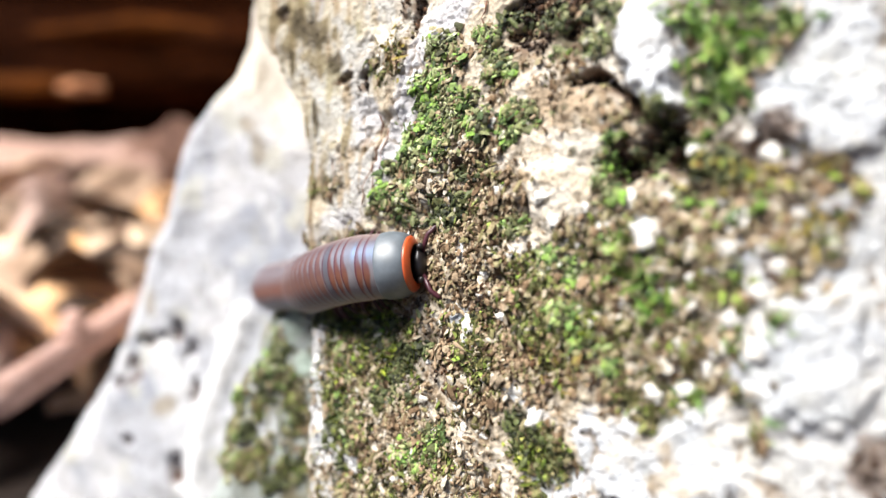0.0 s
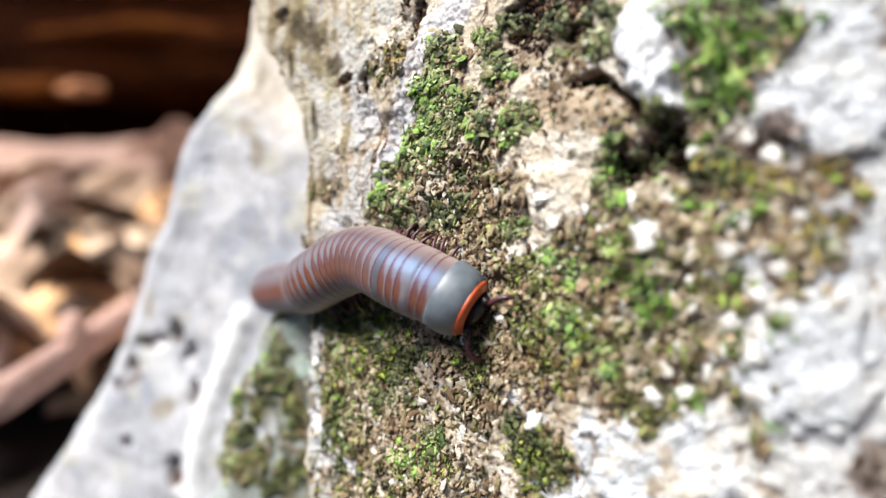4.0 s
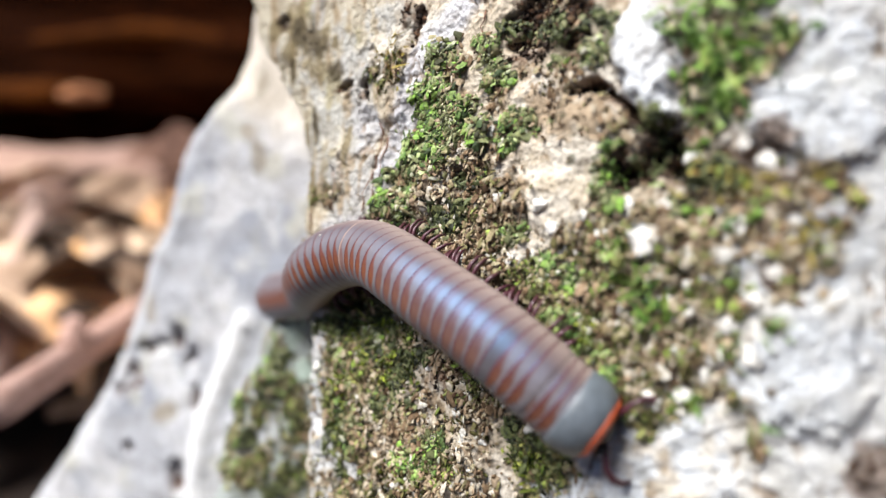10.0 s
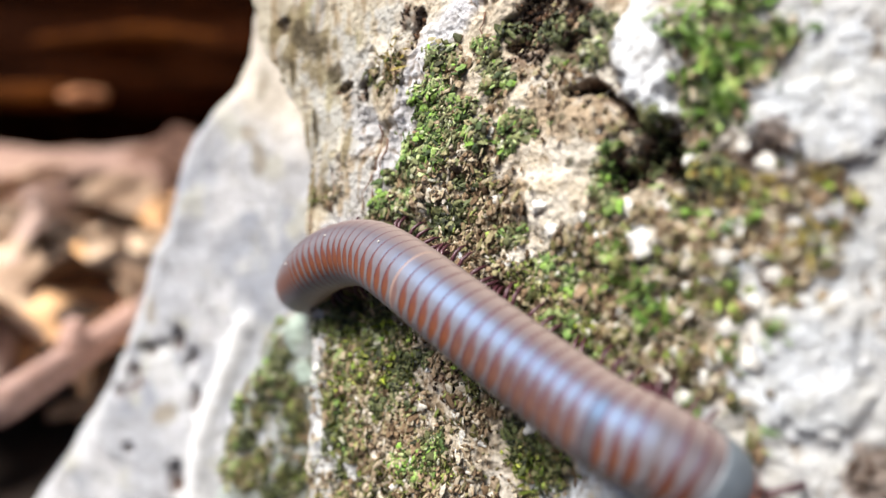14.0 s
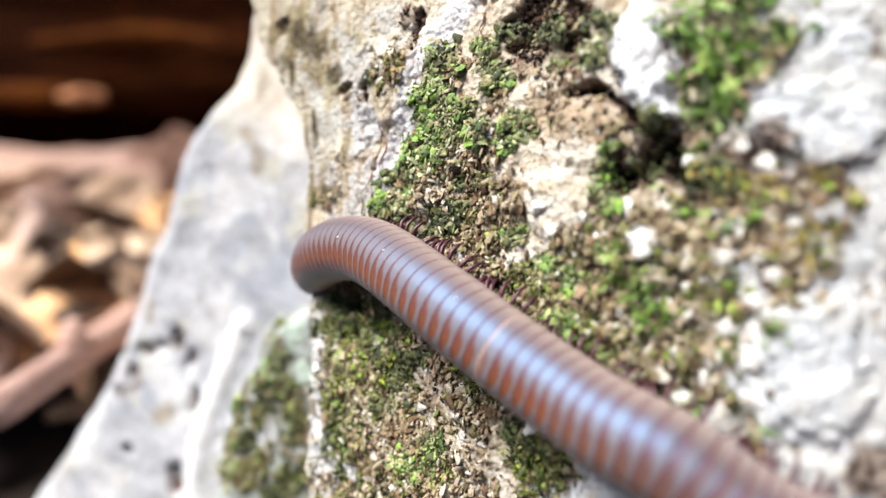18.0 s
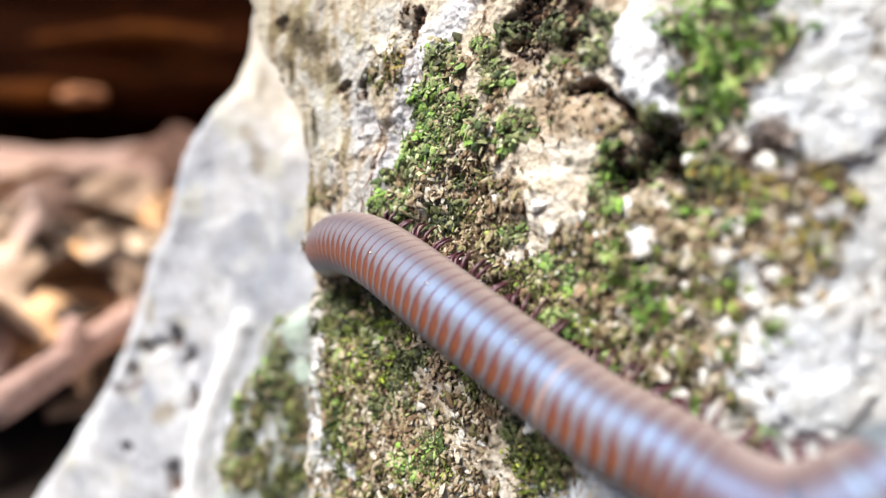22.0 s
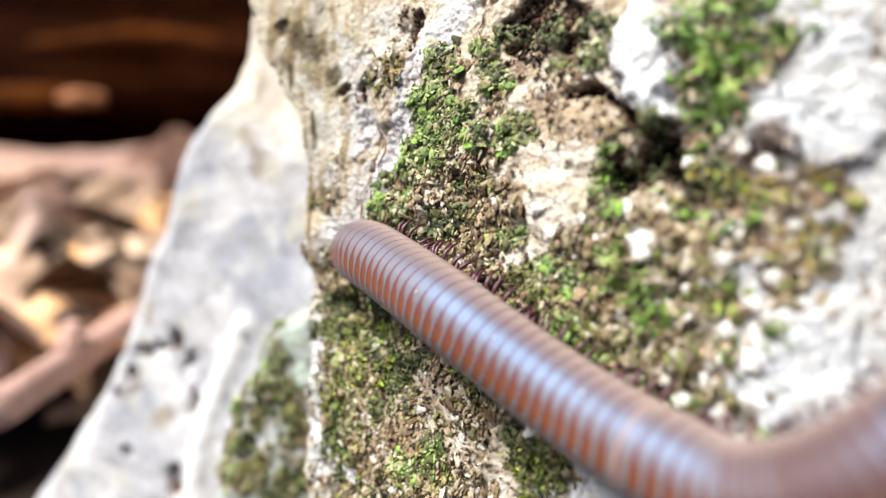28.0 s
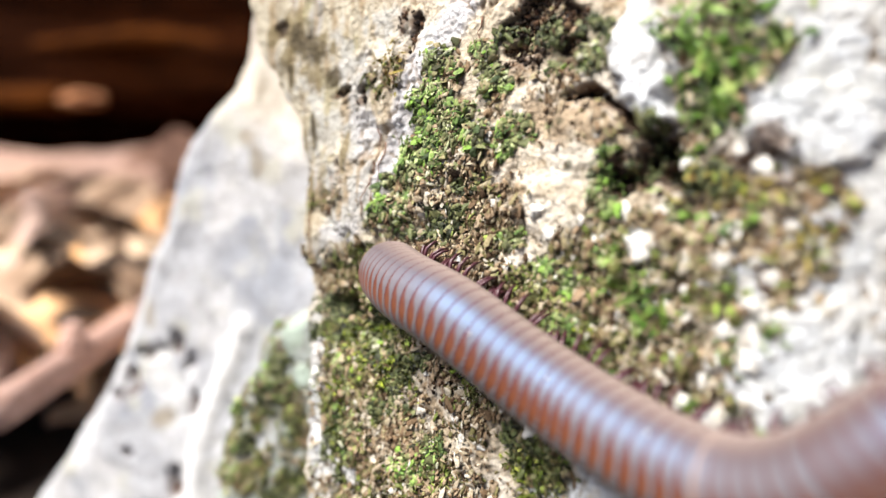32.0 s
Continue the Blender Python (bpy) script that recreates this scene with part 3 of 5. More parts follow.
CHIPS = [(1.3, -0.7, 0.88), (0.5, -8.2, 1.04), (2.9, -10.7, 1.36), (2.2, -12.3, 0.96), (11.4, -18.0, 1.33), (14.2, -21.1, 1.33), (25.9, -3.1, 0.96), (29.3, 1.6, 1.44), (33.7, 0.1, 1.20), (-0.4, 13.9, 0.64), (7.0, 16.9, 0.56), (6.7, 16.2, 0.42), (18.4, 0.8, 0.84), (8.3, 0.8, 0.70), (10.2, -0.3, 0.70), (17.2, 3.2, 0.98), (5.4, -3.3, 0.80), (23.0, -7.8, 0.70), (13.3, 0.1, 0.56), (30.3, 8.7, 0.60), (39.8, 11.5, 0.96), (37.1, 5.3, 0.96), (38.8, 2.6, 0.84), (15.1, 6.4, 0.98), (21.5, 4.7, 0.70), (-12.7, -21.5, 0.54), (-15.3, -17.5, 0.54), (-5.2, -16.3, 0.56), (-7.0, -20.7, 0.56), (0.2, -21.9, 0.64), (4.9, -25.0, 0.72), (-20.6, -28.9, 0.63), (-32.5, -19.3, 0.90)]
MORE_CHIPS = [(27.4, 5.6, 1.0), (31.8, 5.4, 0.9), (34.6, 10.2, 1.0), (37.9, 8.2, 0.8), (41.6, 9.4, 1.1), (43.8, 3.4, 1.1), (30.4, -1.6, 0.9), (26.6, -5.4, 0.8), (22.2, -4.0, 0.7), (33.2, -10.4, 0.9), (24.0, 2.6, 0.8), (-30.1, -33.4, 0.90), (-24.8, -36.1, 0.90), (8.8, -8.8, 0.70), (13.3, -5.6, 0.63), (19.9, -5.3, 0.70), (34.0, -3.5, 0.84), (25.2, -16.7, 0.84), (37.7, 0.1, 1.08), (35.7, -1.7, 1.20), (39.8, -4.5, 1.32), (38.2, -6.9, 1.20), (36.6, -10.5, 1.32), (34.9, -13.0, 1.20), (32.2, -12.1, 0.96), (40.9, 0.6, 1.32), (33.1, -15.0, 1.20), (30.0, -16.0, 1.08), (38.8, 3.5, 0.96), (35.2, 3.6, 0.84), (31.3, -4.8, 0.78), (28.0, -7.5, 0.72), (42.4, -1.6, 1.20), (40.4, -10.2, 1.44)]
ROOT_LINES = [[(-15.3, 20.7), (-15.8, 16.8), (-16.9, 12.5), (-16.3, 8.0), (-17.9, 4.1)], [(-14.0, 18.4), (-14.8, 13.2), (-15.5, 8.9), (-17.4, 3.6)], [(-33.1, 10.8), (-34.3, 7.9), (-33.7, 5.5), (-34.7, 3.5)], [(-27.8, 14.3), (-26.2, 9.5), (-27.4, 5.8)], [(5.9, 33.2), (5.1, 31.1), (5.7, 28.7)], [(-16.6, 13.4), (-18.6, 9.9), (-19.2, 5.5)]]
GREY_EDGE = [(-150, -125), (-100, -108), (-72.4, -86.5), (-66.3, -81.4), (-56.9, -72.5), (-47.9, -64.9), (-39.3, -58.4), (-31.1, -54.3), (-23.0, -50.1), (-15.0, -46.0), (-7.2, -42.1), (0.5, -39.0), (8.0, -33.8), (15.4, -31.4), (22.8, -28.3), (29.9, -24.6), (36.7, -17.5), (43.2, -10.0), (49.8, -5.5), (56.6, -3.7), (75, 2), (110, 20)]
GREY_RIB = [(-4.2, -16.4), (-9.6, -27.8), (-15.1, -39.5), (-18.8, -51.3), (-19.8, -65.8)]
GREY_PITS = [(-42.8, -31.6, 3.6, 3.6, 0), (-37.8, -24.7, 4.0, 2.2, 0), (-32.9, -23.1, 2.5, 1.6, 0), (-26.5, -21.3, 2.2, 2.8, 0), (-21.7, -26.1, 2.6, 2.6, 0), (-20.1, -35.7, 1.8, 3.2, 0), (-48.1, -36.6, 2.2, 2.2, 0), (-43.8, -51.4, 1.8, 1.5, 0), (-26.5, -56.6, 2.5, 4.0, 0)]

GREY_STAINS = [(1.0, 23.3, 2.0, 4.5, 0), (2.5, 41.0, 1.8, 4.0, -20), (-2.0, 30.0, 3.0, 2.0, 0), (-30.0, -40.0, 5.0, 3.0, 20), (-36.0, -14.0, 2.0, 4.0, 0)]


def cracks(u, v):
    """Fine broken cracks that run mostly down the bare stone."""
    return smooth(0.075, 0.02, np.abs(fbm(u * 1.3, v * 0.8, 5.5, 4, 90, 0.55))) * smooth(-0.1, 0.25, fbm(u, v, 9, 2, 92))


def mossy_height(u, v):
    """How far the mossy rock's face stands out at (u, v)."""
    pu, pn = zip(*PROFILE)
    n = (np.interp(u - 2, pu, pn) + np.interp(u, pu, pn) + np.interp(u + 2, pu, pn)) / 3
    slab = smooth(4, -12, u) * smooth(-12, 0, v)
    flat = 1 - 0.6 * smooth(35, 44, u)
    n = n + 1.1 * flat * fbm(u, v, 14, 3, 3) + (0.75 * flat - 0.52 * slab) * fbm(u, v, 4.2, 4, 5) + (0.3 - 0.14 * slab) * fbm(u, v, 1.1, 3, 8, 0.65)
    n = n + 0.5 * slab * fbm(u * 3, v * 0.6, 7, 3, 14)
    n = n + 0.8 * spots(GRITTY, u, v, 69, 0.9) * fbm(u, v, 2.4, 2, 15)
    n = n + 0.4 * smooth(20, 34, u) * fbm(u, v, 3.4, 3, 16)
    n = n - 0.45 * cracks(u, v)
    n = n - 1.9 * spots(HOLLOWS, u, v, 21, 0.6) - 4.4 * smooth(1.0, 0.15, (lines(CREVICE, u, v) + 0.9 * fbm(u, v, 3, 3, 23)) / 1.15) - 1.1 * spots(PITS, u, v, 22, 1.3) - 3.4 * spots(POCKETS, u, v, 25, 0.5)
    n = n + 1.1 * smooth(0.1, 0.8, spots(BLOCKS, u, v, 31, 0.4)) + 1.5 * smooth(0.2, 0.8, spots(CLEAR, u, v, 33, 0.25)) + 1.1 * spots(BULGES, u, v, 32, 0.6)
    n = n - 3.0 * np.exp(-(((u + 27) / 9.0) ** 2 + ((v + 4) / 5.5) ** 2) ** 1.5)
    # a dip added to deepen the shade below the body's bend
    n = n - 2.6 * np.exp(-(((u + 21) / 9.5) ** 2 + ((v + 11.5) / 3.6) ** 2) ** 1.5)
    hole = np.hypot((u + 25.0) / 4.6, (v + 7.6) / 2.4) + 0.2 * fbm(u, v, 3, 3, 24)
    n = n - 3.0 * smooth(1.15, 0.6, hole)
    ve, ue = zip(*LEFT_EDGE)
    edge = np.interp(v, ve, ue) + 1.2 * fbm(u * 0 + 3, v, 9, 3, 12) + 0.9 * fbm(u * 0 + 6, v, 3, 3, 13)
    out = np.maximum(0, edge - u)
    n = n - 4.5 * out - 1.0 * smooth(5, 0, u - edge)
    # the ledge behind the lower edge
    ve, ue = zip(*LEDGE_EDGE)
    rim = np.interp(v, ve, ue) - 2.0 + 1.6 * fbm(u * 0 + 5, v, 8, 3, 17)
    ledge = -65.3 - 0.839 * u + 2.2 * fbm(u, v, 16, 4, 18) + 0.5 * fbm(u, v, 3, 3, 19) - 4.0 * np.maximum(0, rim - u) - 2.5 * smooth(5, 0, u - rim)
    n = np.where(u < edge, np.maximum(n, np.where(u < -38, ledge, -200)), n)
    over = np.maximum(0, np.abs(v + 20) - 78)
    return np.maximum(n - 0.035 * over ** 2, -120)


def grey_height(u, v):
    n = 2.0 * fbm(u, v, 40, 3, 41) + 1.3 * fbm(u, v, 12, 4, 44) + 0.25 * fbm(u, v, 2, 3, 46)
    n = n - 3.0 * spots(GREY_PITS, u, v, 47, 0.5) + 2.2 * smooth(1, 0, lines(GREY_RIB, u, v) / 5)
    ve, ue = zip(*GREY_EDGE)
    edge = np.interp(v, ve, ue) + 1.5 * fbm(u * 0 + 9, v, 14, 3, 52)
    out = np.maximum(0, edge - u)
    n = n - 5 * out - 4 * smooth(10, 0, u - edge) ** 2
    over = np.maximum(0, np.abs(v + 30) - 120)
    return np.maximum(n - 0.02 * over ** 2 - 0.02 * np.maximum(0, u - 90) ** 2, -110)


def boulder(name, frame_matrix, height, tint, us, vs, back, mat, label, edge_line):
    """A closed boulder: a finely worked face and a rough back."""
    U, V = np.meshgrid(us, vs, indexing="ij")
    ve, ue = zip(*edge_line)
    U = np.maximum(U, np.interp(V, ve, ue) - 24)
    H = height(U, V)
    nu, nv = U.shape
    front = np.stack([U, V, H], -1).reshape(-1, 3) / 1000
    faces = grid_faces(nu, nv)
    col = tint(U, V, H).reshape(-1, 3)
    # the back: the rim drawn together to a blunt lump
    rim = np.concatenate([np.arange(nu) * nv, (nu - 1) * nv + np.arange(1, nv), np.arange(nu - 2, -1, -1) * nv + nv - 1, np.arange(nv - 2, 0, -1)])
    mid = front.mean(0)
    verts, quads, prev = [front], [], rim
    base = len(front)
    steps = 5
    for k in range(1, steps + 1):
        f = k / steps
        ringv = mid + (front[rim] - mid) * (1 - 0.93 * f ** 2)
        ringv[:, 2] = front[rim][:, 2] - (back / 1000 + front[rim][:, 2]) * math.sin(f * math.pi / 2)
        verts.append(ringv)
        cur = base + np.arange(len(rim))
        quads.append(np.stack([prev, np.roll(prev, -1), np.roll(cur, -1), cur], -1))
        prev, base = cur, base + len(rim)
    allv = np.concatenate(verts)
    me = mesh_of(name, allv, np.concatenate([faces] + quads), mat)
    att = me.attributes.new("tint", "FLOAT_COLOR", "POINT")
    full = np.ones((len(allv), 4), dtype=np.float32)
    full[:, :3] = (0.45, 0.43, 0.40)
    full[:len(col), :3] = np.clip(col, 0, 1)
    att.data.foreach_set("color", full.ravel())
    ob = new(name, me)
    ob.matrix_world = frame_matrix
    return tagged(ob, label, "rock")


def mixed(col, other, amount):
    return col + (np.array(other) - col) * amount[..., None]


def islands(u, v):
    """Bare cream and white stone that shows through the gritty cover."""
    return smooth(0.14, 0.3, fbm(u, v, 4.2, 4, 63, 0.6) + 0.25 * fbm(u, v, 15, 2, 64) + 0.10 * smooth(5, 30, u))


def strip(u, v):
    """Worn pale stone along the lower edge."""
    return spots(STRIP, u, v, 90, 0.7) * smooth(-0.12, 0.12, fbm(u, v * 0.7, 2.6, 4, 92, 0.65))


def ledge_gaps(u, v):
    """Blue-grey stone between the moss of the ledge: 0 where it is bare."""
    open_stone = 0.85 * smooth(0.02, -0.16, fbm(u * 1.3, v * 0.55, 4.5, 4, 100, 0.6))
    return 1 - np.maximum(open_stone, spots(MINTS, u, v, 91, 0.5)) * smooth(-42, -46, u)


def mossy_tint(u, v, h):
    clear = spots(CLEAR, u, v, 33, 0.25)
    col = np.zeros(u.shape + (3,)) + (0.50, 0.43, 0.33)
    col = mixed(col, (0.58, 0.54, 0.47), smooth(-0.1, 0.4, fbm(u, v, 7, 4, 61)))
    col = mixed(col, (0.24, 0.17, 0.095), smooth(0.12, 0.42, fbm(u, v, 3.0, 5, 62, 0.65)) * 0.85)
    col = mixed(col, (0.52, 0.53, 0.535), smooth(34, 44, u) * 0.85)
    col = mixed(col, (0.33, 0.36, 0.34), smooth(-44, -50, u) * smooth(0, -4, v))
    col = mixed(col, (0.17, 0.16, 0.085), smooth(-44, -50, u) * smooth(-12, -20, v) * ledge_gaps(u, v) * smooth(-0.1, 0.2, fbm(u, v, 3, 3, 99)) * 0.8)
    col = mixed(col, (0.13, 0.11, 0.055), smooth(-44, -50, u) * smooth(-8, -14, v) * smooth(0.0, 0.25, fbm(u, v * 0.7, 6, 4, 95)) * ledge_gaps(u, v) * 0.7)
    streak = fbm(u * 5, v * 0.7, 6, 4, 67) + 0.35 * fbm(u, v, 3, 3, 68)
    left = smooth(-6, -20, u) * smooth(-14, 0, v)
    col = mixed(col, (0.43, 0.39, 0.30), left * 0.75)
    col = mixed(col, (0.38, 0.375, 0.37), smooth(0.0, 0.35, fbm(u * 1.6, v, 6, 3, 88)) * left * 0.8)
    col = mixed(col, (0.27, 0.19, 0.10), smooth(0.0, 0.34, streak) * left * 0.75)
    col = mixed(col, (0.31, 0.275, 0.15), smooth(0.1, 0.4, fbm(u, v, 6, 4, 66)) * left * smooth(5, 35, v) * 0.8)
    col = mixed(col, (0.50, 0.495, 0.515), smooth(1.1, 0.5, (lines(GREY_VEIN, u, v) + 0.8 * fbm(u, v, 3, 3, 70)) / 3.6) * 0.95)
    col = mixed(col, (0.46, 0.45, 0.45), spots(BLUE_SPOTS, u, v, 65))
    grit = spots(GRITTY, u, v, 69, 0.7) * (1 - spots(BLUE_SPOTS, u, v, 65))
    # soil under the dry scales, darkened for the shade in their gaps
    col = mixed(col, (0.075, 0.05, 0.027), grit * 0.92)
    col = mixed(col, (0.62, 0.56, 0.46), grit * islands(u, v))
    col = mixed(col, (0.53, 0.55, 0.575), spots(WHITES, u, v, 71, 0.7) * smooth(-0.55, 0.1, fbm(u, v, 2.5, 4, 72)))
    col = mixed(col, (0.27, 0.28, 0.275), spots(WHITES, u, v, 71, 0.7) * smooth(0.1, 0.4, fbm(u, v, 4.2, 4, 74)) * 0.3)
    col = mixed(col, (0.40, 0.39, 0.36), spots(PALES, u, v, 101, 0.7) * smooth(-0.35, 0.15, fbm(u * 1.5, v, 2.6, 4, 102)) * 0.9)
    col = mixed(col, (0.58, 0.53, 0.45), spots(CREAMS, u, v, 73, 0.7) * smooth(-0.35, 0.15, fbm(u, v, 2.2, 4, 79)) * 0.9)
    col = mixed(col, (0.35, 0.26, 0.165), spots(BEIGES, u, v, 80, 0.8) * smooth(-0.5, 0.2, fbm(u, v, 3, 4, 84)) * 0.9)
    col = mixed(col, (0.20, 0.135, 0.075), cracks(u, v) * 0.75)
    col = mixed(col, (0.18, 0.14, 0.07), spots(OCHRES, u, v, 82, 0.8) * smooth(-0.55, 0.05, fbm(u, v * 0.6, 2, 4, 87)) * 0.9)
    col = mixed(col, (0.05, 0.036, 0.015), spots(STAINS, u, v, 96, 0.6) * smooth(-0.7, 0.0, fbm(u, v * 0.7, 2.2, 4, 97)) * 0.9)
    col = mixed(col, (0.52, 0.52, 0.51), strip(u, v))
    moss = (1 - strip(u, v)) * ledge_gaps(u, v) * np.maximum(np.maximum(spots(GREENS, u, v, 75, 0.8), spots(OLIVES, u, v, 76, 0.8)), spots(DARKS, u, v, 77, 0.8))
    # stone beneath the moss, with the shade between its scales put into the colour
    col = mixed(col, (0.055, 0.05, 0.022), moss * 0.85)
    # brown soil, with the shade along the crevice and under the block painted in
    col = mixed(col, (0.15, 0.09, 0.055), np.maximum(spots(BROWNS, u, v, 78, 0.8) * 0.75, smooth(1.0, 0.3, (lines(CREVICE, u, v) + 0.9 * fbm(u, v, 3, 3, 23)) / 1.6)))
    # soil in hollows, pits and pockets, darkened further to paint their shade
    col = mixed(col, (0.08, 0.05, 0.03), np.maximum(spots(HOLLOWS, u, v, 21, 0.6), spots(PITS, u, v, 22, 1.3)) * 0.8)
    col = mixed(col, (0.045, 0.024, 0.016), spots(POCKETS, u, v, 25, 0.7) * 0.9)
    col = mixed(col, (0.42, 0.51, 0.44), spots(MINTS, u, v, 91, 0.5) * 0.9)
    return mixed(col, (0.66, 0.68, 0.71), clear * 0.9)


def grey_tint(u, v, h):
    col = np.zeros(u.shape + (3,)) + (0.38, 0.385, 0.41)
    col = mixed(col, (0.25, 0.265, 0.305), smooth(-0.1, 0.35, fbm(u, v, 24, 4, 81)) * 0.85)
    col = mixed(col, (0.47, 0.465, 0.475), smooth(0.0, 0.3, fbm(u, v, 17, 4, 83)))
    col = mixed(col, (0.45, 0.43, 0.34), smooth(0.15, 0.45, fbm(u, v, 11, 4, 85)) * 0.6)
    col = mixed(col, (0.30, 0.30, 0.31), smooth(0.2, 0.45, fbm(u, v, 5, 4, 86)) * 0.6)
    col = mixed(col, (0.50, 0.50, 0.515), smooth(0.05, 0.4, fbm(u * 2.2 + v * 0.7, v * 0.5, 16, 4, 89)) * 0.8)
    col = mixed(col, (0.62, 0.54, 0.43), smooth(24, 42, v + 0.6 * u + 6 * fbm(u, v, 12, 3, 93)) * 0.75)
    col = mixed(col, (0.27, 0.23, 0.17), spots(GREY_STAINS, u, v, 48, 0.6) * 0.8)
    col = mixed(col, (0.66, 0.655, 0.66), smooth(1, 0.2, lines(GREY_RIB, u, v) / 4.4))
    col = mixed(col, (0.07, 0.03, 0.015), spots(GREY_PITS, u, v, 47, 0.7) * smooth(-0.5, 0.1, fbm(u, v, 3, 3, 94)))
    return col


step = 0.28
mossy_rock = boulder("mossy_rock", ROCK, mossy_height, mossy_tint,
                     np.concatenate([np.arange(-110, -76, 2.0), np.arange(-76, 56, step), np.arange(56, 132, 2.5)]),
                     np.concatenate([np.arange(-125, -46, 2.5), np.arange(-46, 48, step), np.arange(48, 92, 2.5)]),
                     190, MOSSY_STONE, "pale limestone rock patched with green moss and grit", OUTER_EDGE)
GREY = face_frame(25, -45, 0, 168)
GREY_US, GREY_VS = np.arange(-110, 150, 1.1), np.arange(-150, 110, 1.1)
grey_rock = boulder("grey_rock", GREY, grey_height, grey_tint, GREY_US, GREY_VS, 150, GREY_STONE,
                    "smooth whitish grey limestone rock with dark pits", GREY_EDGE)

# ---- the ground ----
gx, gy = np.meshgrid(np.concatenate([[-400, -60, -12, -4], np.arange(-2, 2.01, 0.04), [4, 12, 60, 400]]),
                     np.concatenate([[-400, -60, -12, -4], np.arange(-1, 3.01, 0.04), [4, 12, 60, 400]]), indexing="ij")
near = smooth(5, 2, np.hypot(gx, gy))
gz = near * (0.012 * fbm(gx, gy, 0.5, 4, 91)) - 0.012
ground = tagged(new("ground", mesh_of("ground", np.stack([gx, gy, gz], -1).reshape(-1, 3), grid_faces(*gx.shape), EARTH)),
                "dark humus forest floor under dead leaves", "ground", kind="structure")


# ---- scattered cover on the mossy rock ----


def sampled(mask, count, box, seed):
    """Random places on the face, thicker where the mask is high."""
    r = np.random.default_rng(seed)
    us, vs = [], []
    got = 0
    for _ in range(40):
        u, v = r.uniform(box[0], box[1], count), r.uniform(box[2], box[3], count)
        keep = r.random(count) < mask(u, v)
        us.append(u[keep])
        vs.append(v[keep])
        got += keep.sum()
        if got >= count:
            break
    return np.concatenate(us)[:count], np.concatenate(vs)[:count]


def normals(u, v, d=0.5):
    a = (mossy_height(u + d, v) - mossy_height(u - d, v)) / (2 * d)
    b = (mossy_height(u, v + d) - mossy_height(u, v - d)) / (2 * d)
    n = np.stack([-a, -b, np.ones_like(a)], -1)
    return n / np.linalg.norm(n, axis=1, keepdims=True)


def scatter(name, template, tris, u, v, size, lift, tilt, seed, mat, label, category, down=0.0, side=0.0):
    """Many small pieces on the rock's face as one object; the template lies in x, y with z outwards, in sizes of 1."""
    r = np.random.default_rng(seed)
    k = len(u)
    base = np.stack([u, v, mossy_height(u, v)], -1)
    n = normals(u, v)
    n = n + tilt * r.normal(size=(k, 3))
    n /= np.linalg.norm(n, axis=1, keepdims=True)
    x = r.normal(size=(k, 3))
    x[:, 1] -= down
    x[:, 0] -= side
    x -= (x * n).sum(1, keepdims=True) * n
    x /= np.linalg.norm(x, axis=1, keepdims=True)
    y = np.cross(n, x)
    s = (size[0] + (size[1] - size[0]) * r.random(k) ** 2)[:, None, None]
    t = template[None] * s * (1 + 0.3 * r.normal(size=(k, len(template), 1))) * (1 + 0.25 * r.normal(size=(k, 1, 3)))
    pile = np.maximum(0, fbm(u, v, 2.2, 2, 140, 0.5))[:, None]
    base = base + n * (lift * (r.random((k, 1)) + 1.6 * pile))
    vt = base[:, None] + t[..., 0:1] * x[:, None] + t[..., 1:2] * y[:, None] + t[..., 2:3] * n[:, None]
    idx = (np.arange(k) * len(template))[:, None, None] + tris[None]
    ob = new(name, mesh_of(name, vt.reshape(-1, 3) / 1000, idx.reshape(-1, 3), mat))
    ob.matrix_world = ROCK
    return tagged(ob, label, category, kind="stuff")


BLADE = np.array([(0, 0, 0), (0.16, 0.45, 0.12), (0, 1.1, 0.3), (-0.16, 0.45, 0.12), (0, 0.5, 0.02)])
BLADE_T = np.array([(0, 1, 4), (1, 2, 4), (2, 3, 4), (3, 0, 4)])
def lobe(sides):
    """A small rounded scale, longer than wide."""
    rim = [(0.62 * math.cos(a), 0.36 * math.sin(a), -0.05 + 0.10 * math.cos(a)) for a in (2 * math.pi * k / sides for k in range(sides))]
    mid = [(0.40 * math.cos(a), 0.22 * math.sin(a), 0.06 + 0.08 * math.cos(a)) for a in (2 * math.pi * (k + 0.5) / sides for k in range(sides))]
    tris = []
    for k in range(sides):
        j = (k + 1) % sides
        tris += [(k, j, sides + k), (j, sides + j, sides + k), (sides + k, sides + j, 2 * sides)]
    return np.array(rim + mid + [(0, 0, 0.06)]), np.array(tris)


LOBE, LOBE_T = lobe(6)
GRAIN = np.array([(0.5, 0, 0), (-0.5, 0.1, 0), (0, 0.45, 0.05), (0.05, -0.5, 0), (0, 0, 0.42), (0, 0, -0.4)])
GRAIN_T = np.array([(0, 2, 4), (2, 1, 4), (1, 3, 4), (3, 0, 4), (2, 0, 5), (1, 2, 5), (3, 1, 5), (0, 3, 5)])

VIEW = (-74, 54, -54, 47)


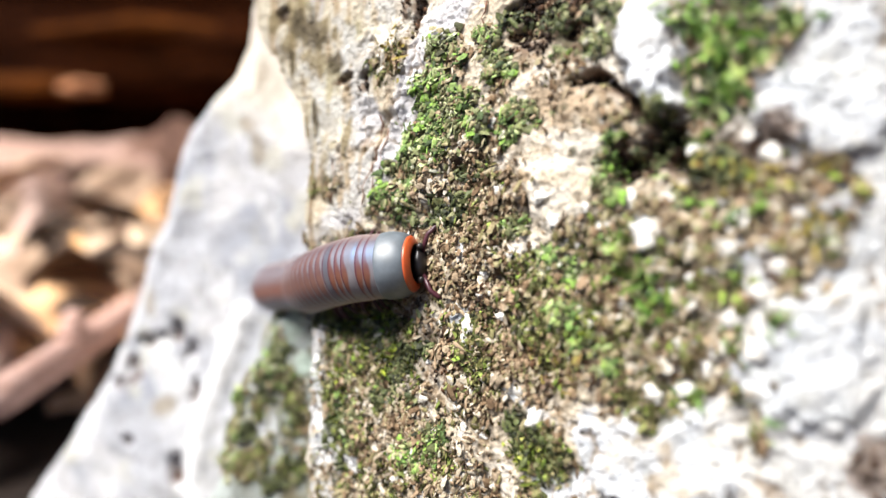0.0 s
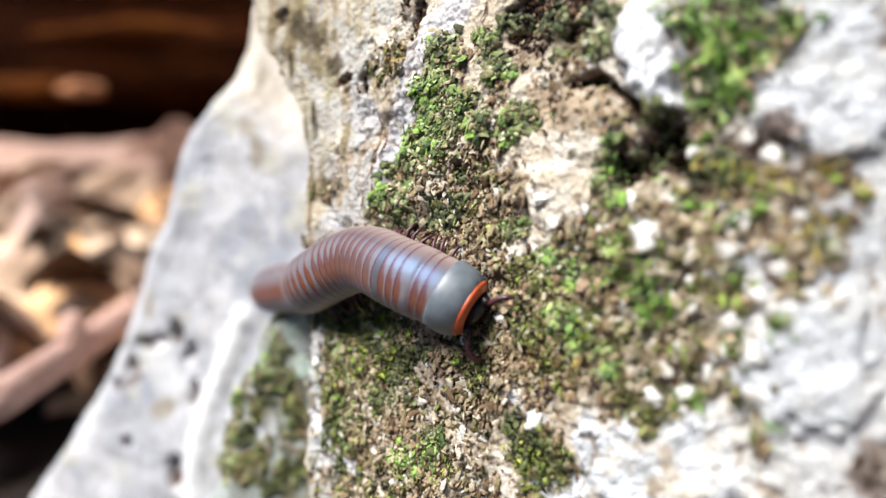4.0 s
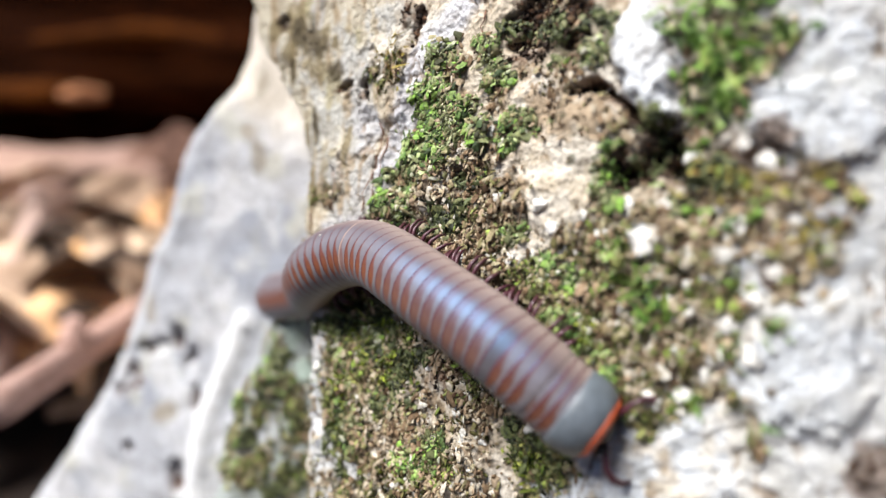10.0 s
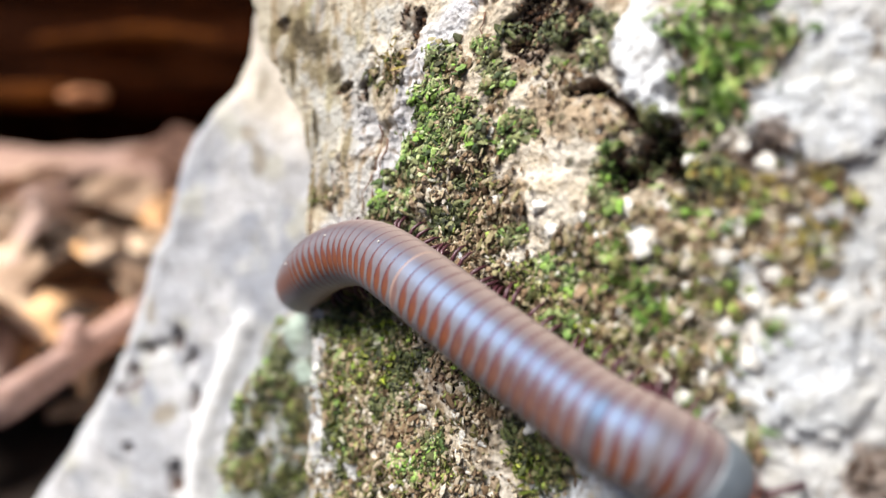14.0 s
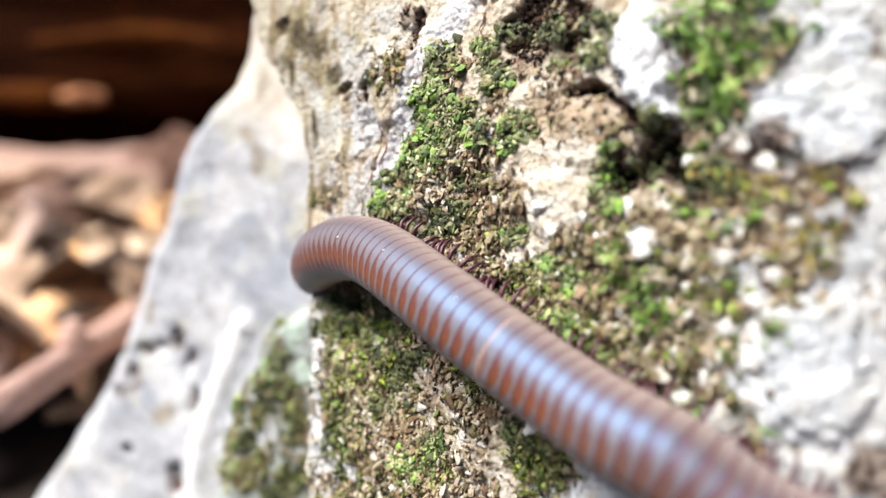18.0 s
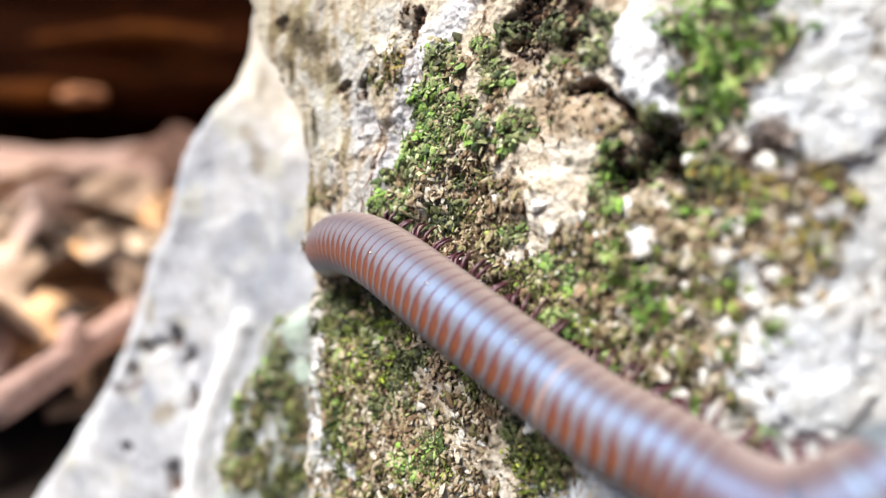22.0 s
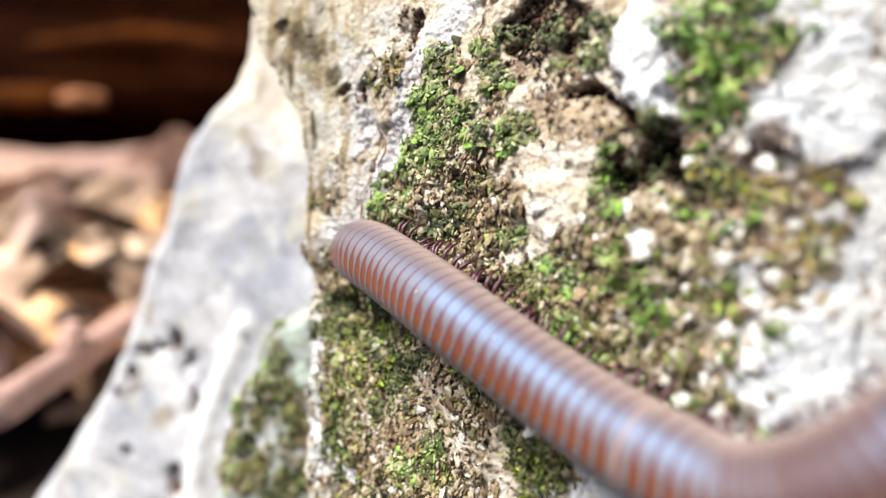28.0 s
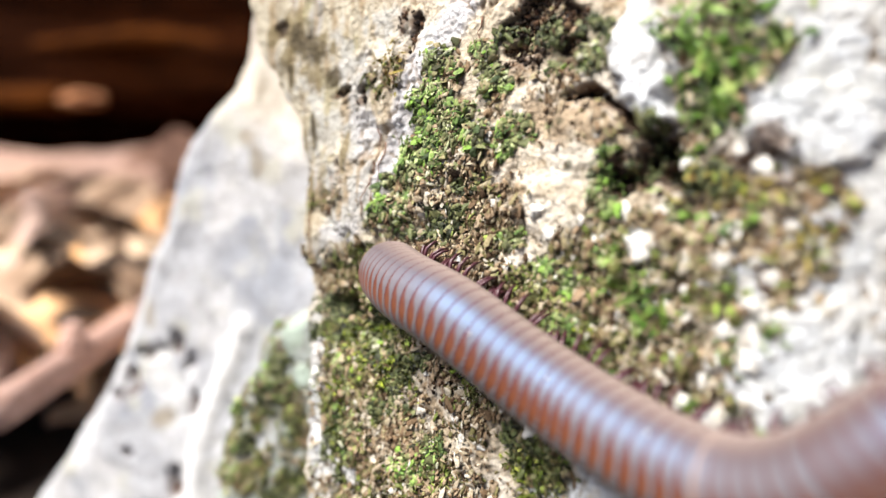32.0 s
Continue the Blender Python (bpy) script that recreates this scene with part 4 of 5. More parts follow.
# ---- the millipede ----
RINGS = 61
LENGTHS = [0.0]
for k in range(RINGS):
    LENGTHS.append(LENGTHS[-1] + (1.45 if k < 6 else (1.9 if k < 30 else 1.65)))
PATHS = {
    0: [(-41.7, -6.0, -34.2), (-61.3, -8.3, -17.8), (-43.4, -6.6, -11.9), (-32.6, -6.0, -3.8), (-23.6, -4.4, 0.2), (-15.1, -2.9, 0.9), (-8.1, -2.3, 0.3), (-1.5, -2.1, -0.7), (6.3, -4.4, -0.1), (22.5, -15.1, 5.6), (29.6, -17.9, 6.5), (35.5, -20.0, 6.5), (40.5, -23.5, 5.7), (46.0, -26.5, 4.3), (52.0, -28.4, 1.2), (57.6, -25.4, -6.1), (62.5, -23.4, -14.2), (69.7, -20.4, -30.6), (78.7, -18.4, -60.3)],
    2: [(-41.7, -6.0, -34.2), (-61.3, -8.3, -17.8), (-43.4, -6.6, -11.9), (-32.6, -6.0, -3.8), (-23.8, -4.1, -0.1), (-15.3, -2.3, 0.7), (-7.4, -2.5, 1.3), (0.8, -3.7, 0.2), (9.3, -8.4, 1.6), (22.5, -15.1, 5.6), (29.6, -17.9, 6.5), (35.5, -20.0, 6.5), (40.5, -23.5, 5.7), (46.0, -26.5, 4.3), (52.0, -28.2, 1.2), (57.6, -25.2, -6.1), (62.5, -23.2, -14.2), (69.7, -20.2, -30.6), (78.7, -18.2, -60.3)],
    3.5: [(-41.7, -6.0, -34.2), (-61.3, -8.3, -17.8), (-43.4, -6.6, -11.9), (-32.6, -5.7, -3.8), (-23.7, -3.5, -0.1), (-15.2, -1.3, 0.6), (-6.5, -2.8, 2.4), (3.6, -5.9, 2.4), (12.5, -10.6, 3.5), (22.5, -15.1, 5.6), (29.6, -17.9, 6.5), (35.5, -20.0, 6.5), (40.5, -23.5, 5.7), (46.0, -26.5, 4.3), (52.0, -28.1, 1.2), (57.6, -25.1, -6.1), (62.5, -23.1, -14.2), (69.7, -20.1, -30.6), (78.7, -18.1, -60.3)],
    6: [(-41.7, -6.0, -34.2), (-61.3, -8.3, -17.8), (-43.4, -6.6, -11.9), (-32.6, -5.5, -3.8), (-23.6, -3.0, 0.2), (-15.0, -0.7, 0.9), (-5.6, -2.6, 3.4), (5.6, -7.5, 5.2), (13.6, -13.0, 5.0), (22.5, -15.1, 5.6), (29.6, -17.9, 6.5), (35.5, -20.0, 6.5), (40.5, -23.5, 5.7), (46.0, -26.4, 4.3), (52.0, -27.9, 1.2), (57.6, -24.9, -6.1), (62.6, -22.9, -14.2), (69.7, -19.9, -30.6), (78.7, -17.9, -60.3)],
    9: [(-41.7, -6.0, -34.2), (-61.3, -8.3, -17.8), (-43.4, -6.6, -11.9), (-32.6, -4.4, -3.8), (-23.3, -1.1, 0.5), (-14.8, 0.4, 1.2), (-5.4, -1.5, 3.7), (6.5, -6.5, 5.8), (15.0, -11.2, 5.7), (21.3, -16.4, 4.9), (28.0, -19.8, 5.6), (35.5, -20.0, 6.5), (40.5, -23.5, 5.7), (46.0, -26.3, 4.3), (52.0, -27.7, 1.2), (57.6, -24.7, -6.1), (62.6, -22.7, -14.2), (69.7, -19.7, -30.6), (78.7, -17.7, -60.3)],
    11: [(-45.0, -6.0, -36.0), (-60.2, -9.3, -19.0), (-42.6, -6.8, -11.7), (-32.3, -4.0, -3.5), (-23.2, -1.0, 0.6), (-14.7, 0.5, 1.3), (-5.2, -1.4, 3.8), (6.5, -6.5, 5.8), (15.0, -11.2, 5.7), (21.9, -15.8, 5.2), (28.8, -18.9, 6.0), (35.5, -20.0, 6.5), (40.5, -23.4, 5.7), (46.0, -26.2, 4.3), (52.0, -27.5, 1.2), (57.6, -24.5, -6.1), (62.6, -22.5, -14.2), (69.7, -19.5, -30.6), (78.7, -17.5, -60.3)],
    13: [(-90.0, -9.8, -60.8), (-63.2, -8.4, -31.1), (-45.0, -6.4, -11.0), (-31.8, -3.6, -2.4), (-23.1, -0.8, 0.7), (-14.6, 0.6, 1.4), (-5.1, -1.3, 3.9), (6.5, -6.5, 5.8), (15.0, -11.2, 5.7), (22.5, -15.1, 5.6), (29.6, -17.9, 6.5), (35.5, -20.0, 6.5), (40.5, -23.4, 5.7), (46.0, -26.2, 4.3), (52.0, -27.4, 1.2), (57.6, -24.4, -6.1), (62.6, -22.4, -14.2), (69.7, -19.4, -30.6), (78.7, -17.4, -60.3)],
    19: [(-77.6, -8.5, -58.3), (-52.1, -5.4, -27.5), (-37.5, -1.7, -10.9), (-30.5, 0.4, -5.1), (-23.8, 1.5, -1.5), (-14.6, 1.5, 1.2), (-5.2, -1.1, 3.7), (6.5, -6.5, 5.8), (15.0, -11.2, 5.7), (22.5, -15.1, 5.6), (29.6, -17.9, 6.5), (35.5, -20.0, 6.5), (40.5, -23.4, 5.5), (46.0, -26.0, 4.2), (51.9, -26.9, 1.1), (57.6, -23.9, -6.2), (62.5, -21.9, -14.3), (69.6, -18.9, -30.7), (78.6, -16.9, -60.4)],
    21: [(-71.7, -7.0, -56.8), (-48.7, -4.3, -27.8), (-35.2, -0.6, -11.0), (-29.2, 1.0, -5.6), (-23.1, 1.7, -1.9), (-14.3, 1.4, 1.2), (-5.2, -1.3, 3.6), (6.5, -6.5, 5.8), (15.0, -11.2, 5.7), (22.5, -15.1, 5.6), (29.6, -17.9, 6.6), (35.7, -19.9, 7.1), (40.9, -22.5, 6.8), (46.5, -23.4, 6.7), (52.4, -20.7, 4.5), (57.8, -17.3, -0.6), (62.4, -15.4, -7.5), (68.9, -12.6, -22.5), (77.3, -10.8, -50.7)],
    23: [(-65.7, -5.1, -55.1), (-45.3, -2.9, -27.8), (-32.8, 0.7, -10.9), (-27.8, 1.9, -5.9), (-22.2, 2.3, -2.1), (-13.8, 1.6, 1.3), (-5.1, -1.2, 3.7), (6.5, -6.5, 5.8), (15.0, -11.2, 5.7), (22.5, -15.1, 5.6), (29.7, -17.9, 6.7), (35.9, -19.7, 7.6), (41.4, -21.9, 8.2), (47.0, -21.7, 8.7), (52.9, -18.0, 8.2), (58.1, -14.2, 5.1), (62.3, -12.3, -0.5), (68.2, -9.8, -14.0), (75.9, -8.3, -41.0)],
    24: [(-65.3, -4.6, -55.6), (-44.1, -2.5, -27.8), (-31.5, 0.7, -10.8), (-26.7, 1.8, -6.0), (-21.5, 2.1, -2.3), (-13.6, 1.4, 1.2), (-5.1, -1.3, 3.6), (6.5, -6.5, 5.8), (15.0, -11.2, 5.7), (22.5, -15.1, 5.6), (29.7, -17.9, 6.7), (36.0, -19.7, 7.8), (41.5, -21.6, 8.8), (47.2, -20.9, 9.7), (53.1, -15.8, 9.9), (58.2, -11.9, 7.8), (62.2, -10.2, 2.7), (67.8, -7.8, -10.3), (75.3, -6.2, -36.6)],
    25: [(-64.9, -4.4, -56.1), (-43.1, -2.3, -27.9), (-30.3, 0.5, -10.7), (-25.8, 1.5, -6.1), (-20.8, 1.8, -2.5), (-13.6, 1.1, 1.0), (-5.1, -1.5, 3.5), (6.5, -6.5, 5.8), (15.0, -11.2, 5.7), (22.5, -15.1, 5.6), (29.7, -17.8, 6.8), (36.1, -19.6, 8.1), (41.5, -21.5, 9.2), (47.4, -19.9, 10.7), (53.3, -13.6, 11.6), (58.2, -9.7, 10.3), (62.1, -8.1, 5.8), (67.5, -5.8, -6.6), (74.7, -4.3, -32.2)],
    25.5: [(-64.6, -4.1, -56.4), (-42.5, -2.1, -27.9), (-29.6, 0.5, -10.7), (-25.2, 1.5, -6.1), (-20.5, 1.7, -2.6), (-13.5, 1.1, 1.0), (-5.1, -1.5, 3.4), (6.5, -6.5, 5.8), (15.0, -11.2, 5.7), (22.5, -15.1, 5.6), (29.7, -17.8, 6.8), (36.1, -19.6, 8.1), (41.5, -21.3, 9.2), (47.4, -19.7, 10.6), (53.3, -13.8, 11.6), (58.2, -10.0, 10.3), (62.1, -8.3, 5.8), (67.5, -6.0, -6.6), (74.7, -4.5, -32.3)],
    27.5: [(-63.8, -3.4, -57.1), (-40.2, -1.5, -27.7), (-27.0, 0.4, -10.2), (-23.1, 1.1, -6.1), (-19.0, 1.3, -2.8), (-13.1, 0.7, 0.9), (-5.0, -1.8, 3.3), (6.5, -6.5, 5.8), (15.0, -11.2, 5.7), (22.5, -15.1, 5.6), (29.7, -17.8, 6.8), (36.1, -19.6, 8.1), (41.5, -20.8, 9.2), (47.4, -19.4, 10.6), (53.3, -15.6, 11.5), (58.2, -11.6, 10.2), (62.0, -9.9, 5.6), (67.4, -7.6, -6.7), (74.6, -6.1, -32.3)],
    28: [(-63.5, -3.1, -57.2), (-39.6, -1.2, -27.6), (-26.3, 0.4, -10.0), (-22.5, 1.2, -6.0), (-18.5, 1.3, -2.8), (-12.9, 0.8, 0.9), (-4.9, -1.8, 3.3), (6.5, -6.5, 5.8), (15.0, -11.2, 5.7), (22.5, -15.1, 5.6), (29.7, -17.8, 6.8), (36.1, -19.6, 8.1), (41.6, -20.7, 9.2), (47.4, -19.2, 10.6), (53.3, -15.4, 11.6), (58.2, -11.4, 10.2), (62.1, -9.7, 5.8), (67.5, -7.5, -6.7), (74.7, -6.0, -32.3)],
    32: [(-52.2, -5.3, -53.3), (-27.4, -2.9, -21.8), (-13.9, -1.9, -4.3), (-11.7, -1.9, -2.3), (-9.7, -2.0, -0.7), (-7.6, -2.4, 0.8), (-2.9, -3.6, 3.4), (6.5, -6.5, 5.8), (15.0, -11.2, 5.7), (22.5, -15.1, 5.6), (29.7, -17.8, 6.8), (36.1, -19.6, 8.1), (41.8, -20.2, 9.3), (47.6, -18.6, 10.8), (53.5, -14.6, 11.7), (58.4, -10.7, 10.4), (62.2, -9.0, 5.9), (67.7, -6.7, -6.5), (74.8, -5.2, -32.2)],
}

TRAVEL = [(0, -2.6), (1, -1.8), (2, -0.9), (2.5, 0.5), (3, 2.1), (3.5, 3.8), (5.5, 8.6), (6, 10.4), (7, 14), (8, 18), (9, 22.3), (10, 25.8), (11, 29.1), (12, 32.7),
          (13, 36.6), (14, 40.5), (14.5, 42.5), (16.5, 50.6), (17, 52.4), (18, 55.9), (19, 59.4), (20, 62.2), (21, 63.9), (22, 65.2), (23, 66.9), (24, 68.9),
          (25, 71), (25.5, 72.1), (27.5, 74.9), (28, 75.7), (29, 77.7), (30, 79.8), (31, 82.1), (32, 84.5)]


def spline(points, samples):
    """A natural cubic through the points, with its lengths."""
    p = np.array(points)
    x = np.r_[0, np.cumsum(np.linalg.norm(np.diff(p, axis=0), axis=1))]
    h = np.diff(x)
    k = len(x)
    a, rhs = np.eye(k), np.zeros((k, 3))
    for i in range(1, k - 1):
        a[i, i - 1:i + 2] = h[i - 1], 2 * (h[i - 1] + h[i]), h[i]
        rhs[i] = 6 * ((p[i + 1] - p[i]) / h[i] - (p[i] - p[i - 1]) / h[i - 1])
    m = np.linalg.solve(a, rhs)
    t = np.linspace(0, x[-1], samples)
    i = np.clip(np.searchsorted(x, t) - 1, 0, k - 2)
    d, hh = (t - x[i])[:, None], h[i][:, None]
    q = p[i] + d * ((p[i + 1] - p[i]) / hh - hh * (2 * m[i] + m[i + 1]) / 6) + d ** 2 * m[i] / 2 + d ** 3 * (m[i + 1] - m[i]) / 6 / hh
    s = np.r_[0, np.cumsum(np.linalg.norm(np.diff(q, axis=0), axis=1))]
    return q, s - s[np.argmin(np.linalg.norm(q - p[7], axis=1))]


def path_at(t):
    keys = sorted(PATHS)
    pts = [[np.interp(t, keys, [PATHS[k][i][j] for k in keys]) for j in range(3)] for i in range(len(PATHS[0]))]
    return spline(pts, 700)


def travel_at(t):
    ts, ss = zip(*TRAVEL)
    return np.mean([np.interp(t + d, ts, ss) for d in (-0.25, 0, 0.25)]) if 0.3 < t < 31.7 else np.interp(t, ts, ss)


def body_pose(q, s, at, front):
    """The pose, in the rock's frame and in metres, of a ring at the length at; the fore end bows down to the rock."""
    def place(a):
        return np.array([np.interp(a, s, q[:, j]) for j in range(3)]) - np.array((0.5, 0, 0.85)) * (2.8 + 2.2 * min(1, max(0, front / 9))) * min(1, max(0, 1 - (front - a) / 16)) ** 2

    c, f, b = place(at), place(at + 1.2), place(at - 1.2)
    y = Vector((f - b).tolist()).normalized()
    z = Vector((0.05, 0.06, 1))
    z = (z - y * z.dot(y)).normalized()
    x = y.cross(z)
    m = Matrix.Identity(4)
    for r in range(3):
        m[r][0], m[r][1], m[r][2], m[r][3] = x[r], y[r], z[r], c[r] / 1000
    return m


def lathe(profile, segments, flat=0.78):
    """A ring about y from (y, radius) in millimetres, with a flattened belly."""
    verts = []
    for y, r in profile:
        for k in range(segments):
            a = 2 * math.pi * k / segments
            verts.append((r * math.sin(a) / 1000, y / 1000, max(r * math.cos(a), -flat * r) / 1000))
    n = segments
    faces = [(i * n + k, i * n + (k + 1) % n, (i + 1) * n + (k + 1) % n, (i + 1) * n + k) for i in range(len(profile) - 1) for k in range(n)]
    return verts, faces


def tube(points, radii, segments=7):
    """A jointed limb through points in millimetres."""
    bm = bmesh.new()
    rings = []
    for i, p in enumerate(points):
        d = Vector(points[min(i + 1, len(points) - 1)]) - Vector(points[max(i - 1, 0)])
        q = d.to_track_quat("Z", "Y")
        rings.append([bm.verts.new((Vector(p) + q @ Vector((radii[i] * math.cos(a), radii[i] * math.sin(a), 0))) / 1000)
                      for a in (2 * math.pi * k / segments for k in range(segments))])
    for a, b in zip(rings, rings[1:]):
        for k in range(segments):
            bm.faces.new((a[k], a[(k + 1) % segments], b[(k + 1) % segments], b[k]))
    bm.faces.new(rings[0][::-1])
    bm.faces.new(rings[-1])
    return bm



def patchy(u, v, seed, size=2.6):
    return smooth(-0.4, 0.3, fbm(u, v, size, 4, seed, 0.65))


bare = lambda u, v: 1 - np.maximum(np.maximum(0.6 * islands(u, v) * spots(GRITTY, u, v, 69, 0.7), 0.85 * smooth(1.1, 0.5, lines(GREY_VEIN, u, v) / 2.6)), np.maximum(np.maximum(0.8 * np.maximum(spots(CREAMS, u, v, 73, 0.7), spots(PALES, u, v, 101, 0.7)), 0.65 * spots(BLUE_SPOTS, u, v, 65)), np.maximum(0.2 * spots(BEIGES, u, v, 80, 0.8), spots(CLEAR, u, v, 33, 0.25))))
green_mask = lambda u, v: ledge_gaps(u, v) * (1 - strip(u, v)) * (1 - spots(CLEAR, u, v, 33, 0.25)) * spots(GREENS, u, v, 75, 1.0) * patchy(u, v, 120)
olive_mask = lambda u, v: ledge_gaps(u, v) * (1 - strip(u, v)) * np.maximum(spots(OLIVES, u, v, 76, 1.0) * patchy(u, v, 122), 0.35 * spots(GRITTY, u, v, 69, 0.8) * smooth(0.0, 0.35, fbm(u, v, 5, 4, 123, 0.6))) * bare(u, v)
dark_mask = lambda u, v: ledge_gaps(u, v) * (1 - strip(u, v)) * spots(DARKS, u, v, 77, 1.0) * patchy(u, v, 121)
grit_mask = lambda u, v: (1 - 0.9 * spots(POCKETS, u, v, 25, 0.8)) * ledge_gaps(u, v) * (1 - 0.8 * strip(u, v)) * np.maximum(np.maximum(spots(GRITTY, u, v, 69, 0.9), 0.5 * np.maximum(spots(BEIGES, u, v, 80, 0.8), spots(HOLLOWS, u, v, 21, 0.6))), 0.6 * np.maximum(spots(OLIVES, u, v, 76, 1.0), spots(GREENS, u, v, 75, 1.0))) * bare(u, v) * (1 - 0.7 * spots(WHITES, u, v, 71, 0.6)) * (0.25 + 0.75 * patchy(u, v, 125, 3.5)) * (1 - 0.75 * spots(DARKS, u, v, 77, 0.9))
soil_mask = lambda u, v: np.maximum(0.22 * spots(BROWNS, u, v, 78, 0.8), 0.8 * spots(HOLLOWS, u, v, 21, 0.6))
straw_mask = lambda u, v: spots(STRAWS, u, v, 79, 1.0) * patchy(u, v, 124)

frond_mask = lambda u, v: green_mask(u, v) * smooth(24, 28, u)
near_mask = lambda u, v: green_mask(u, v) * smooth(28, 24, u)
clump = lambda u, v: 0.12 + 0.76 * smooth(-0.2, 0.2, fbm(u, v, 4.5, 4, 150, 0.6))
vivid_mask = lambda u, v: near_mask(u, v) * clump(u, v)
sage_mask = lambda u, v: near_mask(u, v) * (1 - clump(u, v))
u, v = sampled(vivid_mask, 7500, VIEW, 101)
scatter("moss", LOBE, LOBE_T, u, v, (0.5, 1.4), 0.7, 0.42, 102, MOSS, "bright green scaly moss on the rock", "moss", 1.3, 0.9)
u, v = sampled(sage_mask, 5500, VIEW, 151)
scatter("moss", LOBE, LOBE_T, u, v, (0.5, 1.4), 0.7, 0.42, 152, SAGE, "sage-green and brown scaly moss on the rock", "moss", 1.3, 0.9)
u, v = sampled(near_mask, 900, VIEW, 103)
scatter("moss", BLADE, BLADE_T, u, v, (0.5, 1.4), 0.6, 0.6, 104, MOSS, "bright green moss shoots on the rock", "moss", 0.8)
u, v = sampled(frond_mask, 2100, VIEW, 131)
scatter("moss", BLADE, BLADE_T, u, v, (0.8, 2.6), 1.0, 0.75, 132, FROND, "yellow-green feathery moss hanging on the rock", "moss", 1.2)
u, v = sampled(frond_mask, 700, VIEW, 133)
scatter("moss", LOBE, LOBE_T, u, v, (0.6, 1.4), 0.8, 0.6, 134, FROND, "yellow-green leafy moss on the rock", "moss")
u, v = sampled(olive_mask, 9500, VIEW, 105)
scatter("moss", LOBE, LOBE_T, u, v, (0.4, 1.1), 0.6, 0.5, 106, OLIVE, "olive-green moss crust on the rock", "moss", 1.9)
u, v = sampled(olive_mask, 3500, VIEW, 107)
scatter("moss", BLADE, BLADE_T, u, v, (0.5, 1.4), 0.5, 0.6, 108, OLIVE, "olive-green moss shoots on the rock", "moss", 2.4)
HANGS = [(-22.0, -16.0, 2.0, 4.0, 0), (-29.0, -18.0, 1.4, 4.5, 0), (-9.0, -19.0, 1.6, 3.0, 0), (-26.0, -13.0, 2.2, 3.6, 0), (-25.5, -21.0, 1.8, 4.5, 0), (-27.0, -30.0, 2.0, 4.0, 0), (-19.0, -11.6, 4.0, 1.6, 0), (-16.5, -17.0, 2.2, 3.0, 0),
         (12.0, -25.5, 3.2, 3.0, 0), (-12.0, -33.0, 2.5, 3.5, 0), (20.5, -9.0, 1.6, 2.4, 0)]
hang_mask = lambda u, v: spots(HANGS, u, v, 98, 0.9) * patchy(u, v, 126, 1.8)
u, v = sampled(hang_mask, 2600, VIEW, 161)
scatter("hanging_moss", BLADE, BLADE_T, u, v, (0.7, 2.1), 0.7, 0.5, 162, HANGING, "yellow-green moss strands hanging down the rock", "moss", 3.0)
u, v = sampled(dark_mask, 6000, VIEW, 109)
scatter("moss", LOBE, LOBE_T, u, v, (0.5, 1.3), 0.6, 0.45, 110, SHADE_MOSS, "dark green moss on the rock, with shade put into its colour", "moss")
pale_mask = lambda u, v: np.maximum(grit_mask(u, v) * smooth(0.0, 0.25, fbm(u, v, 3.2, 3, 153)), 0.5 * islands(u, v) * spots(GRITTY, u, v, 69, 0.7))
brown_mask = lambda u, v: grit_mask(u, v) * smooth(0.3, 0.05, fbm(u, v, 3.2, 3, 153))
u, v = sampled(brown_mask, 12000, VIEW, 111)
scatter("dry_moss_scales", LOBE, LOBE_T, u, v, (0.4, 1.3), 0.6, 0.5, 112, GRIT, "beige and brown dry moss scales covering the rock", "moss", 2.2, 0.3)
u, v = sampled(pale_mask, 2700, VIEW, 154)
scatter("lichen_scales", LOBE, LOBE_T, u, v, (0.5, 1.5), 0.5, 0.45, 155, PALE_GRIT, "cream and white crusty lichen scales on the rock", "lichen", 1.0, 0.3)
u, v = sampled(grit_mask, 6000, VIEW, 115)
scatter("grit", GRAIN, GRAIN_T, u, v, (0.35, 1.1), 0.4, 0.6, 116, GRIT, "beige and brown mineral grit caught in the moss", "grit")
u, v = sampled(soil_mask, 4500, VIEW, 113)
scatter("soil", GRAIN, GRAIN_T, u, v, (0.3, 1.0), 0.5, 0.6, 114, SOIL, "dark brown soil crumbs in the rock's hollows", "soil")
u, v = sampled(straw_mask, 1900, VIEW, 117)
scatter("dry_moss", BLADE, BLADE_T, u, v, (0.5, 1.7), 0.7, 0.6, 118, STRAW, "yellow-brown dry moss shoots on the rock", "moss", 1.0)


def chip_mesh(seed):
    r = random.Random(seed)
    bm = bmesh.new()
    bmesh.ops.create_icosphere(bm, subdivisions=3, radius=1)
    off = Vector((r.uniform(0, 50), r.uniform(0, 50), 3))
    for vtx in bm.verts:
        k = 1 + 0.7 * noise.noise(vtx.co * 1.2 + off) + 0.45 * noise.noise(vtx.co * 2.7 + off)
        vtx.co = Vector((vtx.co.x * k, vtx.co.y * k * 0.8, vtx.co.z * k * 0.4)) / 1000
    return bm_mesh("stone_chip", bm, WHITE_STONE)


